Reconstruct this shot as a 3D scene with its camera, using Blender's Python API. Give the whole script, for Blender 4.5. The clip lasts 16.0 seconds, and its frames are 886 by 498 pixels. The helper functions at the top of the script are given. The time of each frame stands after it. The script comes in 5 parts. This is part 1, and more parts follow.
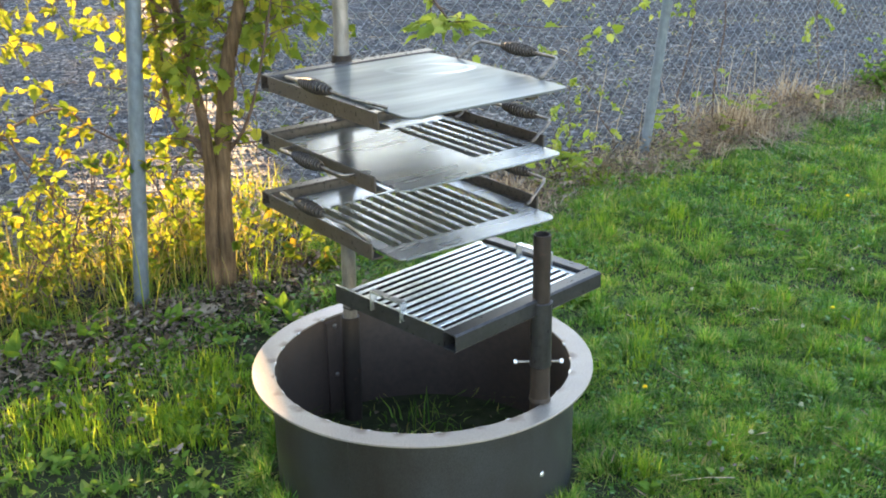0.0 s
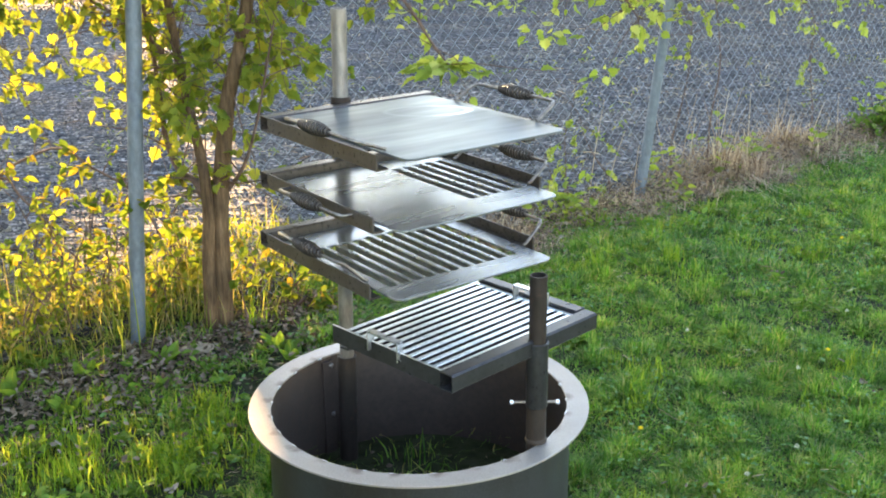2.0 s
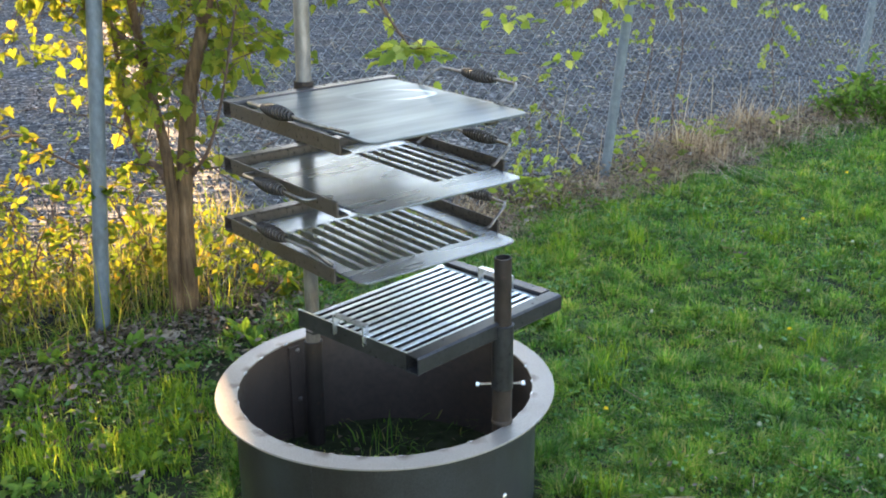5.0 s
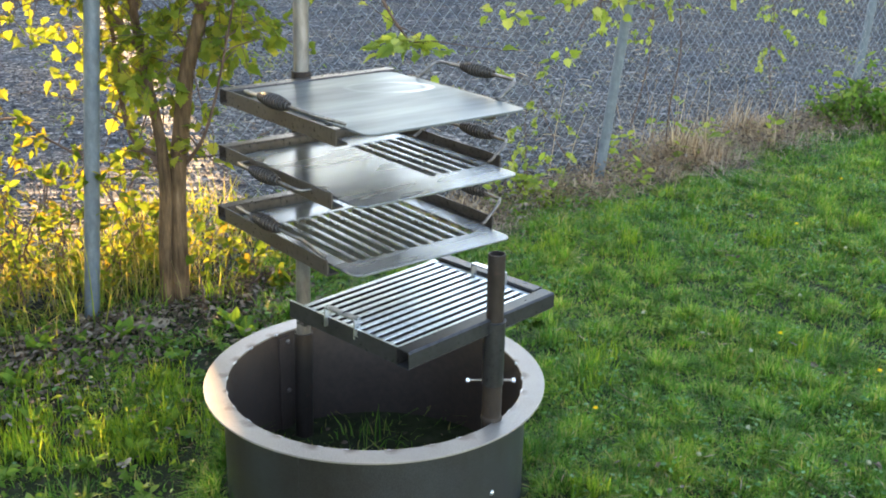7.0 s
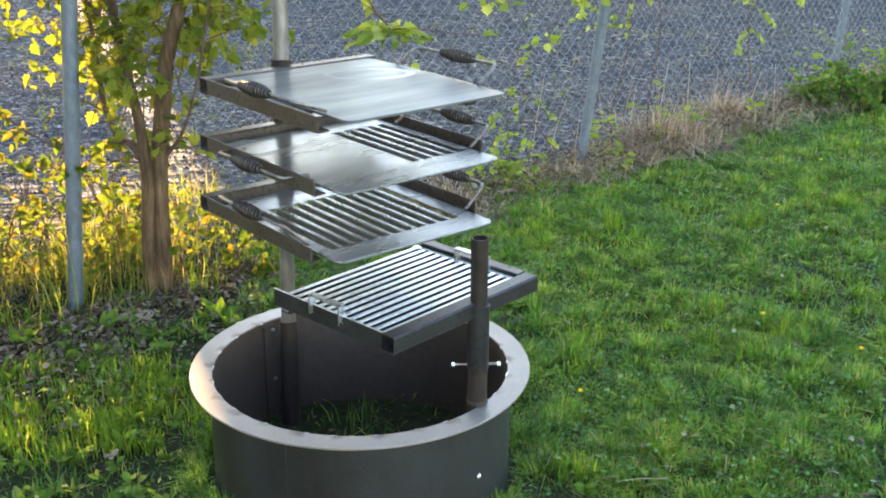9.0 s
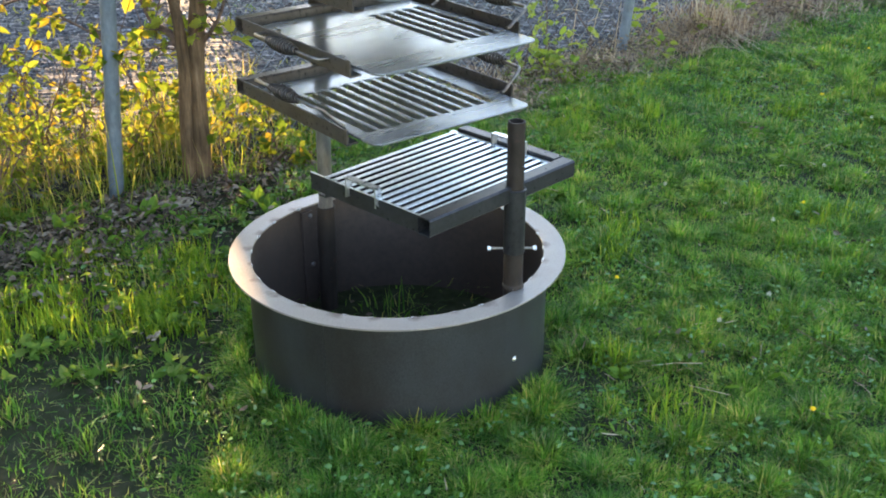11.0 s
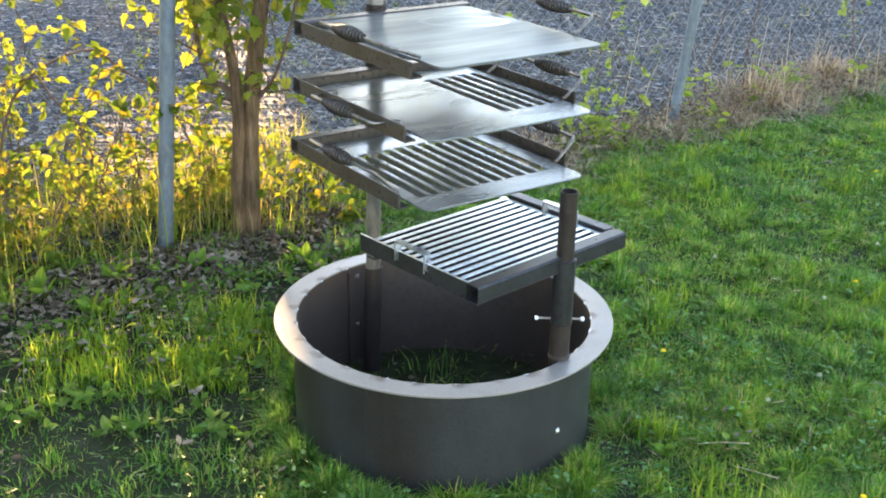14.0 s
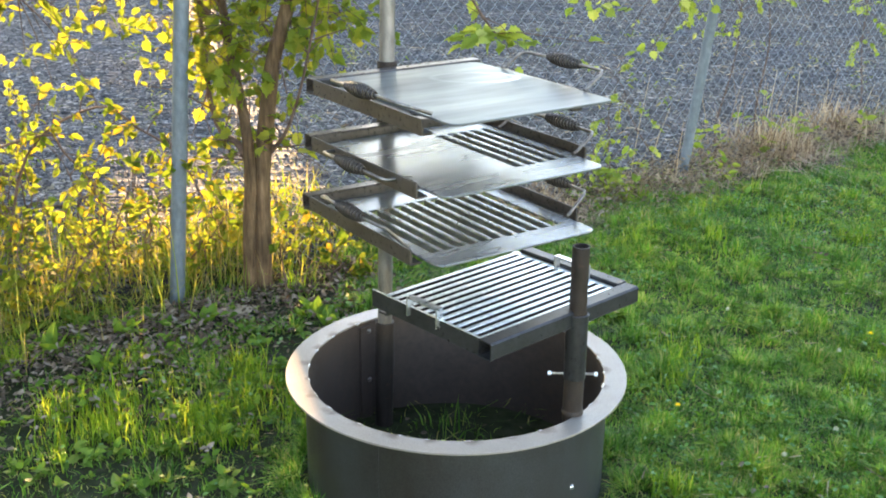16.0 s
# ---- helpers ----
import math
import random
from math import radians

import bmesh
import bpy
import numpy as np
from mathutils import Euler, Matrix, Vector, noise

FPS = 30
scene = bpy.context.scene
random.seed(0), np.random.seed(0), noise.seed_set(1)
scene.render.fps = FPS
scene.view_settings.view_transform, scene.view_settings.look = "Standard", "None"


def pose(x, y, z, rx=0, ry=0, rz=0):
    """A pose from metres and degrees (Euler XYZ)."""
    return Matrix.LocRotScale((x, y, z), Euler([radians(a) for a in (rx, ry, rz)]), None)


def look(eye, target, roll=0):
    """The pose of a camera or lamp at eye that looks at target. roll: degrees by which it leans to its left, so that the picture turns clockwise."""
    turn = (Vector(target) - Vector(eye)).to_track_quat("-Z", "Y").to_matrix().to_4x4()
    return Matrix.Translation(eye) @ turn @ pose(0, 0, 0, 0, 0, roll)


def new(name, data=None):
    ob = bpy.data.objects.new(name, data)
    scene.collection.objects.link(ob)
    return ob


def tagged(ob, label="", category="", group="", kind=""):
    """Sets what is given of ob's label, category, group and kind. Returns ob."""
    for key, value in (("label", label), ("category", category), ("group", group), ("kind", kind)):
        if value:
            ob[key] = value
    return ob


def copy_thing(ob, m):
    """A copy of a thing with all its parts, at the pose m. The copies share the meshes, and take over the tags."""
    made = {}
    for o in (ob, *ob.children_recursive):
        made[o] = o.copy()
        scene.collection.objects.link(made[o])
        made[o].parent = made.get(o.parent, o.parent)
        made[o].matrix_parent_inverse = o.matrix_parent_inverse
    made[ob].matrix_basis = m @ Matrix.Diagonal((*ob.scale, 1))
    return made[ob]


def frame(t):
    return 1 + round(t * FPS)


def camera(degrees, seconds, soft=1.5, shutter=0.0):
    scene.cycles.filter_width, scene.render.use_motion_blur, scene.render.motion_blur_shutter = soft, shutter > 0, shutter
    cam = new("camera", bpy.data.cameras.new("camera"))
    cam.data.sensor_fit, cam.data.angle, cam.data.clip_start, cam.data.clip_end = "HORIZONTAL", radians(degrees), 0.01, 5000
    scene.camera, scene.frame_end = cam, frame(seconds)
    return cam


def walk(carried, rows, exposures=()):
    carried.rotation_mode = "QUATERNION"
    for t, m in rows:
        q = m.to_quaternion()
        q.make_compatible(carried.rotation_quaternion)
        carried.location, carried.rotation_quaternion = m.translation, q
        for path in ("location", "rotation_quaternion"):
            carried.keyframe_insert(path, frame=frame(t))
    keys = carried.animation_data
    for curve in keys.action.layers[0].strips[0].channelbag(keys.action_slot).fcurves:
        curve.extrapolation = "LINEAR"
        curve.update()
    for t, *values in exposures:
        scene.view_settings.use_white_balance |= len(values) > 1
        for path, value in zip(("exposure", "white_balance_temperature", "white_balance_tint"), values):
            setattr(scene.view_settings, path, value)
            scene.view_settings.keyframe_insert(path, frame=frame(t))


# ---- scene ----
cam = camera(42.99, 16.0, soft=1.9, shutter=0.25)
ROWS = [
    (0.0, 0.0732, -2.5870, 1.5894, 0.00, -20.96, 0.95),
    (0.5, 0.0708, -2.5947, 1.5887, 0.23, -21.08, 0.93),
    (1.0, 0.0703, -2.5958, 1.5891, 0.34, -20.91, 1.05),
    (1.5, 0.0696, -2.5951, 1.5949, 0.38, -19.80, 0.86),
    (2.0, 0.0704, -2.6011, 1.5976, -0.10, -18.96, 0.60),
    (2.5, 0.0623, -2.6151, 1.6008, 0.33, -18.33, 0.62),
    (3.0, 0.0601, -2.6187, 1.6088, 0.94, -16.75, 1.55),
    (3.5, 0.0699, -2.6313, 1.6042, 0.02, -17.28, 1.42),
    (4.0, 0.0722, -2.6342, 1.6022, -1.22, -18.63, 0.57),
    (4.5, 0.0759, -2.6217, 1.5980, -1.85, -19.45, 0.82),
    (7.0, 0.0705, -2.6022, 1.5875, -1.76, -19.89, -1.01),
    (7.5, 0.0680, -2.6150, 1.5898, -1.89, -19.90, -0.83),
    (8.0, 0.0665, -2.6083, 1.5865, -2.37, -19.97, -0.69),
    (10.5, 0.0829, -2.6224, 1.5803, -2.90, -21.01, -0.06),
    (10.6, 0.0829, -2.6224, 1.5803, -2.85, -21.40, -0.06),
    (10.7, 0.0829, -2.6224, 1.5803, -2.50, -23.20, -0.06),
    (10.8, 0.0775, -2.6250, 1.5514, -1.65, -24.30, 0.27),
    (10.9, 0.0775, -2.6250, 1.5514, -1.20, -25.30, 0.27),
    (11.0, 0.0775, -2.6250, 1.5514, -0.99, -25.63, 0.27),
    (11.5, 0.0752, -2.6116, 1.5500, -1.67, -25.31, 0.31),
    (11.9, 0.0866, -2.6038, 1.5583, -1.60, -25.30, 0.40),
    (12.0, 0.0866, -2.6038, 1.5583, -2.51, -25.33, 0.51),
    (12.1, 0.0866, -2.6038, 1.5583, -5.95, -24.85, 0.60),
    (12.2, 0.0866, -2.6038, 1.5583, -5.20, -24.90, 0.30),
    (12.3, 0.0744, -2.6051, 1.5562, -3.20, -24.75, 0.00),
    (12.4, 0.0744, -2.6051, 1.5562, -1.95, -24.60, -0.20),
    (12.5, 0.0744, -2.6051, 1.5562, -1.25, -24.54, -0.32),
    (13.0, 0.0734, -2.6035, 1.5564, -0.04, -23.45, -0.22),
    (13.5, 0.0679, -2.6020, 1.5590, 0.93, -23.00, -0.75),
    (14.0, 0.0602, -2.6015, 1.5671, 1.86, -22.80, -1.01),
    (14.5, 0.0581, -2.6002, 1.5699, 2.62, -21.97, -0.91),
    (15.0, 0.0570, -2.5947, 1.5680, 2.74, -21.83, -0.79),
    (15.5, 0.0584, -2.5894, 1.5715, 2.10, -21.03, -0.87),
    (16.0, 0.0563, -2.5944, 1.5775, 2.24, -20.26, -0.53),
]
STOPS = 3.32
walk(cam, [(t, pose(x, y, z, 90 + pitch, roll, yaw)) for t, x, y, z, yaw, pitch, roll in ROWS], [(t, STOPS + more, warm + 130, 25.0) for t, more, warm in ((0.0, 0.19, 6750), (2.5, 0.26, 6800), (3.0, 0.2, 6750), (3.5, 0.06, 6600), (4.5, -0.03, 6400), (7.5, 0.12, 6750), (10.5, 0.04, 6400), (11.0, -0.06, 6350), (11.5, 0.08, 6250), (12.0, 0.16, 6250), (12.5, 0.2, 6250), (13.5, 0.27, 6550), (14.5, 0.19, 6450), (15.0, 0.13, 6400), (16.0, 0.31, 6800))])

# ---- world and sun ----
SUN_AZ, SUN_EL = radians(-18.0), radians(6.0)
world = bpy.data.worlds.new("world")
scene.world = world
world.use_nodes = True
wn = world.node_tree
wn.nodes.clear()
sky = wn.nodes.new("ShaderNodeTexSky")
sky.sky_type = "NISHITA"
sky.sun_disc = False
sky.dust_density, sky.ozone_density = 0.18, 1.3
sky.sun_elevation, sky.sun_rotation = SUN_EL, SUN_AZ
back = wn.nodes.new("ShaderNodeBackground")
back.inputs["Strength"].default_value = 0.15
wout = wn.nodes.new("ShaderNodeOutputWorld")
wn.links.new(sky.outputs[0], back.inputs[0])
wn.links.new(back.outputs[0], wout.inputs[0])
sun = new("sun", bpy.data.lights.new("sun", "SUN"))
sun.data.energy, sun.data.angle, sun.data.color = 2.9, radians(0.6), (1.0, 0.70, 0.32)
SUN_WAY = Vector((math.sin(SUN_AZ) * math.cos(SUN_EL), math.cos(SUN_AZ) * math.cos(SUN_EL), math.sin(SUN_EL)))
sun.matrix_world = look(SUN_WAY * 20, (0, 0, 0))


# ---- materials ----
def material(name):
    mat = bpy.data.materials.new(name)
    mat.use_nodes = True
    nt = mat.node_tree
    return mat, nt, nt.nodes["Principled BSDF"]


def node(nt, kind, **values):
    n = nt.nodes.new(kind)
    for key, value in values.items():
        n.inputs[key].default_value = value
    return n


def ramp(nt, source, stops):
    r = nt.nodes.new("ShaderNodeValToRGB")
    els = r.color_ramp.elements
    while len(els) < len(stops):
        els.new(0.5)
    for el, (at, col) in zip(els, stops):
        el.position = at
        el.color = (*col, 1.0) if len(col) == 3 else col
    nt.links.new(source, r.inputs[0])
    return r.outputs[0]


def noise_of(nt, scale, detail=4.0, stretch=(1, 1, 1), turn=0.0, rough=0.6):
    tc = nt.nodes.new("ShaderNodeTexCoord")
    mp = nt.nodes.new("ShaderNodeMapping")
    mp.inputs["Scale"].default_value = stretch
    mp.inputs["Rotation"].default_value = (0, 0, turn)
    n = node(nt, "ShaderNodeTexNoise", Scale=scale, Detail=detail, Roughness=rough)
    nt.links.new(tc.outputs["Object"], mp.inputs[0])
    nt.links.new(mp.outputs[0], n.inputs["Vector"])
    return n.outputs[0]


def bump(nt, bsdf, source, strength, distance=0.002):
    b = node(nt, "ShaderNodeBump", Strength=strength, Distance=distance)
    nt.links.new(source, b.inputs["Height"])
    nt.links.new(b.outputs[0], bsdf.inputs["Normal"])


def mixed(nt, factor, a, b, kind="MIX"):
    m = nt.nodes.new("ShaderNodeMixRGB")
    m.blend_type = kind
    for value, socket in ((factor, m.inputs[0]), (a, m.inputs[1]), (b, m.inputs[2])):
        if isinstance(value, (int, float)):
            socket.default_value = value
        elif isinstance(value, tuple):
            socket.default_value = (*value, 1.0)
        else:
            nt.links.new(value, socket)
    return m.outputs[0]


def steel(name, dark, light, rust, metal, rough, scale=9.0, stretch=(1, 1, 1), rust_at=0.62, grain=60.0, bumpy=0.15, gloss=0.5):
    """Bare steel: two tones of mill scale, patches of rust, uneven gloss."""
    mat, nt, b = material(name)
    big = noise_of(nt, scale, 5.0, stretch)
    fine = noise_of(nt, grain, 4.0, stretch)
    tone = ramp(nt, big, [(0.3, dark), (0.7, light)])
    speck = ramp(nt, fine, [(0.35, (0.75, 0.75, 0.75)), (0.65, (1.15, 1.13, 1.1))])
    tone = mixed(nt, 1.0, tone, speck, "MULTIPLY")
    spots = ramp(nt, noise_of(nt, scale * 2.3, 6.0, (1, 1, 1), 0.7), [(rust_at, (0, 0, 0)), (rust_at + 0.12, (1, 1, 1))])
    nt.links.new(mixed(nt, spots, tone, rust), b.inputs["Base Color"])
    b.inputs["Metallic"].default_value = metal
    b.inputs["Specular IOR Level"].default_value = gloss
    r = ramp(nt, fine, [(0.3, (rough - 0.08,) * 3), (0.7, (rough + 0.1,) * 3)])
    nt.links.new(mixed(nt, spots, r, (0.75, 0.75, 0.75)), b.inputs["Roughness"])
    bump(nt, b, fine, bumpy)
    return mat


R_IN_EDGE = 0.376
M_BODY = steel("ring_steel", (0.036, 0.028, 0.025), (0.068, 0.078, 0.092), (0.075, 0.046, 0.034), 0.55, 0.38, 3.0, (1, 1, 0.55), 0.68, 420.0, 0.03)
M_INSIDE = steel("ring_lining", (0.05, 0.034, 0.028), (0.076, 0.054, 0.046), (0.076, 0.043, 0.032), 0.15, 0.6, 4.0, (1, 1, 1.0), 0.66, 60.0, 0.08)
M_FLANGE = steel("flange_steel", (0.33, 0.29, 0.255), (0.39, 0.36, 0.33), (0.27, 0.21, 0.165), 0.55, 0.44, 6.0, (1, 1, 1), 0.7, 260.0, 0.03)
M_TUBE = steel("tube_steel", (0.056, 0.045, 0.04), (0.104, 0.09, 0.083), (0.085, 0.052, 0.04), 0.35, 0.32, 9.0, (1, 1, 1), 0.66, 90.0, 0.12, 0.5)
def weld_stains(mat, count, radius):
    """Brown heat marks in the flange beside each weld along its inner edge."""
    nt = mat.node_tree
    b = nt.nodes["Principled BSDF"]
    tc = nt.nodes.new("ShaderNodeTexCoord")
    sep = nt.nodes.new("ShaderNodeSeparateXYZ")
    nt.links.new(tc.outputs["Object"], sep.inputs[0])

    def calc(op, x, y=0.0):
        n = nt.nodes.new("ShaderNodeMath")
        n.operation = op
        for value, socket in ((x, n.inputs[0]), (y, n.inputs[1])):
            if isinstance(value, (int, float)):
                socket.default_value = value
            else:
                nt.links.new(value, socket)
        return n.outputs[0]

    turn = calc("MULTIPLY", calc("ARCTAN2", sep.outputs[1], sep.outputs[0]), count / (2 * math.pi))
    off = calc("ABSOLUTE", calc("SUBTRACT", turn, calc("ROUND", turn)))
    arc = calc("MULTIPLY", off, 2 * math.pi * radius / count)
    r = calc("SQRT", calc("ADD", calc("MULTIPLY", sep.outputs[0], sep.outputs[0]), calc("MULTIPLY", sep.outputs[1], sep.outputs[1])))
    deep = calc("SUBTRACT", r, radius)
    far = calc("SQRT", calc("ADD", calc("MULTIPLY", arc, arc), calc("MULTIPLY", deep, deep)))
    far = calc("ADD", far, calc("MULTIPLY", calc("SUBTRACT", noise_of(nt, 22.0, 3.0), 0.47), 0.06))
    mask = ramp(nt, far, [(0.006, (0.7, 0.7, 0.7)), (0.024, (0, 0, 0))])
    was = b.inputs["Base Color"].links[0].from_socket
    nt.links.new(mixed(nt, mask, was, (0.10, 0.062, 0.048)), b.inputs["Base Color"])


weld_stains(M_FLANGE, 26, R_IN_EDGE)
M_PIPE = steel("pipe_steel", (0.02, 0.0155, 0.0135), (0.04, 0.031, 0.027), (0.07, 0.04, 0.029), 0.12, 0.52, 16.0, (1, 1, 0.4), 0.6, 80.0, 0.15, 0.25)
M_GRATE_TUBE = steel("grate_tube_steel", (0.026, 0.026, 0.029), (0.05, 0.051, 0.056), (0.06, 0.042, 0.034), 0.4, 0.34, 9.0, (1, 1, 1), 0.68, 90.0, 0.12, 0.5)
M_POLE = steel("pole_steel", (0.16, 0.15, 0.145), (0.32, 0.305, 0.297), (0.2, 0.14, 0.105), 0.6, 0.4, 16.0, (1, 1, 0.3), 0.66, 80.0)
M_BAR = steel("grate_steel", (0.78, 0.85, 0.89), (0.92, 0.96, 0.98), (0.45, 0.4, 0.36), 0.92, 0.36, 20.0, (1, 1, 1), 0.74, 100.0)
M_ROD = steel("handle_steel", (0.17, 0.15, 0.14), (0.28, 0.26, 0.24), (0.16, 0.1, 0.07), 0.85, 0.35, 30.0)
M_COIL = steel("coil_steel", (0.035, 0.03, 0.03), (0.07, 0.06, 0.055), (0.09, 0.05, 0.04), 0.5, 0.4, 40.0)
M_ZINC = steel("zinc_steel", (0.55, 0.56, 0.58), (0.72, 0.73, 0.74), (0.5, 0.46, 0.4), 0.9, 0.3, 30.0)
M_GALV = steel("galvanised_post", (0.094, 0.125, 0.16), (0.15, 0.185, 0.225), (0.16, 0.165, 0.165), 0.15, 0.55, 26.0, (1, 1, 0.5), 0.62, 60.0)

M_WIRE = steel("galvanised_wire", (0.22, 0.25, 0.28), (0.34, 0.375, 0.41), (0.42, 0.38, 0.34), 0.5, 0.4, 18.0)


def plate_steel(name, base, shine, wiped=None):
    """Rolled hot plate, wiped with oil: soft streaks in the gloss and brownish clouds, on one a curved wipe mark."""
    mat, nt, b = material(name)
    clouds = noise_of(nt, 5.0, 5.0)
    streak = noise_of(nt, 6.5, 2.5, (1.9, 0.35, 1.0), 0.15)
    fine = noise_of(nt, 120.0, 3.0, (0.2, 2.0, 1.0))
    tone = ramp(nt, clouds, [(0.3, base[0]), (0.7, base[1])])
    tone = mixed(nt, 0.55, tone, ramp(nt, streak, [(0.3, base[2]), (0.7, base[3])]))
    if wiped:
        tc = nt.nodes.new("ShaderNodeTexCoord")
        mp = nt.nodes.new("ShaderNodeMapping")
        mp.vector_type = "TEXTURE"
        mp.inputs["Location"].default_value = (wiped[0], wiped[1], 0)
        mp.inputs["Rotation"].default_value = (0, 0, wiped[4])
        mp.inputs["Scale"].default_value = (wiped[2], wiped[3], 1)
        nt.links.new(tc.outputs["Object"], mp.inputs[0])
        grad = nt.nodes.new("ShaderNodeTexGradient")
        grad.gradient_type = "SPHERICAL"
        nt.links.new(mp.outputs[0], grad.inputs[0])
        band = ramp(nt, grad.outputs[1], [(0.0, (0, 0, 0)), (0.1, (1, 1, 1)), (0.26, (0, 0, 0))])
        sep = nt.nodes.new("ShaderNodeSeparateXYZ")
        nt.links.new(mp.outputs[0], sep.inputs[0])
        half = ramp(nt, sep.outputs[0], [(0.0, (0.1, 0.1, 0.1)), (0.5, (1, 1, 1))])
        band = mixed(nt, 1.0, band, half, "MULTIPLY")
        tone = mixed(nt, band, tone, (0.8, 0.83, 0.86))
    nt.links.new(tone, b.inputs["Base Color"])
    b.inputs["Metallic"].default_value = 0.75
    nt.links.new(ramp(nt, streak, [(0.3, (shine + 0.08,) * 3), (0.7, (shine - 0.06,) * 3)]), b.inputs["Roughness"])
    b.inputs["Specular Tint"].default_value = (0.68, 0.74, 0.77, 1.0)
    bump(nt, b, mixed(nt, 0.35, clouds, fine), 0.07, 0.004)
    return mat


# One steel in two tones: the top plate darker against bright sky reflection.
M_PLATE = plate_steel("plate_steel", ((0.25, 0.251, 0.253), (0.32, 0.322, 0.326), (0.19, 0.192, 0.194), (0.39, 0.394, 0.4)), 0.24)
M_PLATE_WIPED_DIM = plate_steel("plate_steel_wiped_dim", ((0.14, 0.148, 0.152), (0.175, 0.186, 0.191), (0.11, 0.117, 0.12), (0.25, 0.266, 0.273)), 0.34, (-0.1, 0.095, 0.115, 0.065, radians(60.0)))


def leafy(name, colours, translucent=0.5, gloss=0.45, patch=None):
    """Thin leaves: colour by leaf, light shining through."""
    mat, nt, b = material(name)
    geo = nt.nodes.new("ShaderNodeNewGeometry")
    n = len(colours)
    tone = ramp(nt, geo.outputs["Random Per Island"], [(i / max(n - 1, 1), c) for i, c in enumerate(colours)])
    if patch:
        low = ramp(nt, noise_of(nt, patch[0], 3.0), [(0.4, (1, 1, 1)), (0.62, patch[1])])
        tone = mixed(nt, 1.0, tone, low, "MULTIPLY")
        tone = mixed(nt, 1.0, tone, ramp(nt, noise_of(nt, patch[0] * 5.5, 2.0), [(0.34, (0.55, 0.66, 0.78)), (0.66, (1.45, 1.36, 1.12))]), "MULTIPLY")
    nt.links.new(tone, b.inputs["Base Color"])
    b.inputs["Roughness"].default_value = gloss
    b.inputs["Specular IOR Level"].default_value = 0.12
    tr = nt.nodes.new("ShaderNodeBsdfTranslucent")
    bright = mixed(nt, 1.0, tone, (1.9, 1.65, 0.9), "MULTIPLY")
    nt.links.new(bright, tr.inputs[0])
    mix = nt.nodes.new("ShaderNodeMixShader")
    mix.inputs[0].default_value = translucent
    out = nt.nodes["Material Output"]
    nt.links.new(b.outputs[0], mix.inputs[1])
    nt.links.new(tr.outputs[0], mix.inputs[2])
    nt.links.new(mix.outputs[0], out.inputs[0])
    return mat


def rough_stuff(name, stops, scale, detail=8.0, roughness=0.9, second=None, bumpy=0.6, distance=0.02, stretch=(1, 1, 1)):
    mat, nt, b = material(name)
    a = noise_of(nt, scale, detail, stretch)
    tone = ramp(nt, a, stops)
    if second:
        tone = mixed(nt, 1.0, tone, ramp(nt, noise_of(nt, second, 3.0), [(0.3, (0.7, 0.7, 0.7)), (0.7, (1.3, 1.28, 1.22))]), "MULTIPLY")
    nt.links.new(tone, b.inputs["Base Color"])
    b.inputs["Roughness"].default_value = roughness
    b.inputs["Specular IOR Level"].default_value = 0.2
    bump(nt, b, a, bumpy, distance)
    return mat


M_SOIL = rough_stuff("lawn_soil", [(0.3, (0.013, 0.017, 0.007)), (0.5, (0.026, 0.034, 0.012)), (0.72, (0.05, 0.046, 0.03))], 22.0, second=2.5)


def gravel_bed():
    """Crushed stone packed into the ground: grains of two sizes, tinted in long worn tracks."""
    mat, nt, b = material("gravel_bed")
    tc = nt.nodes.new("ShaderNodeTexCoord")
    cells = []
    for scale in (27.0, 62.0):
        v = node(nt, "ShaderNodeTexVoronoi", Scale=scale)
        nt.links.new(tc.outputs["Object"], v.inputs["Vector"])
        cells.append(v)
    stops = [(0.0, (0.012, 0.012, 0.013)), (0.4, (0.045, 0.044, 0.045)), (0.75, (0.11, 0.106, 0.104)), (1.0, (0.3, 0.288, 0.275))]
    tones = []
    for v in cells:
        sep = nt.nodes.new("ShaderNodeSeparateColor")
        nt.links.new(v.outputs["Color"], sep.inputs[0])
        tones.append(ramp(nt, sep.outputs[0], stops))
    tone = mixed(nt, ramp(nt, noise_of(nt, 14.0, 3.0), [(0.42, (0, 0, 0)), (0.58, (1, 1, 1))]), tones[0], tones[1])
    gaps = ramp(nt, cells[0].outputs["Distance"], [(0.25, (1.1, 1.1, 1.1)), (0.75, (0.45, 0.44, 0.44))])
    tone = mixed(nt, 1.0, tone, gaps, "MULTIPLY")
    tracks = ramp(nt, noise_of(nt, 1.1, 5.0, (0.3, 1.6, 1.0)), [(0.36, (0.76, 0.82, 0.92)), (0.5, (1.1, 1.05, 1.03)), (0.64, (1.6, 1.4, 1.22))])
    tone = mixed(nt, 1.0, tone, tracks, "MULTIPLY")
    nt.links.new(tone, b.inputs["Base Color"])
    b.inputs["Roughness"].default_value = 0.9
    b.inputs["Specular IOR Level"].default_value = 0.2
    height = mixed(nt, 0.35, cells[0].outputs["Distance"], cells[1].outputs["Distance"])
    lumps = node(nt, "ShaderNodeBump", Strength=0.8, Distance=0.12)
    nt.links.new(noise_of(nt, 2.6, 4.0, (0.5, 1.4, 1.0)), lumps.inputs["Height"])
    grains = node(nt, "ShaderNodeBump", Strength=-0.9, Distance=0.012)
    nt.links.new(height, grains.inputs["Height"])
    nt.links.new(lumps.outputs[0], grains.inputs["Normal"])
    nt.links.new(grains.outputs[0], b.inputs["Normal"])
    return mat


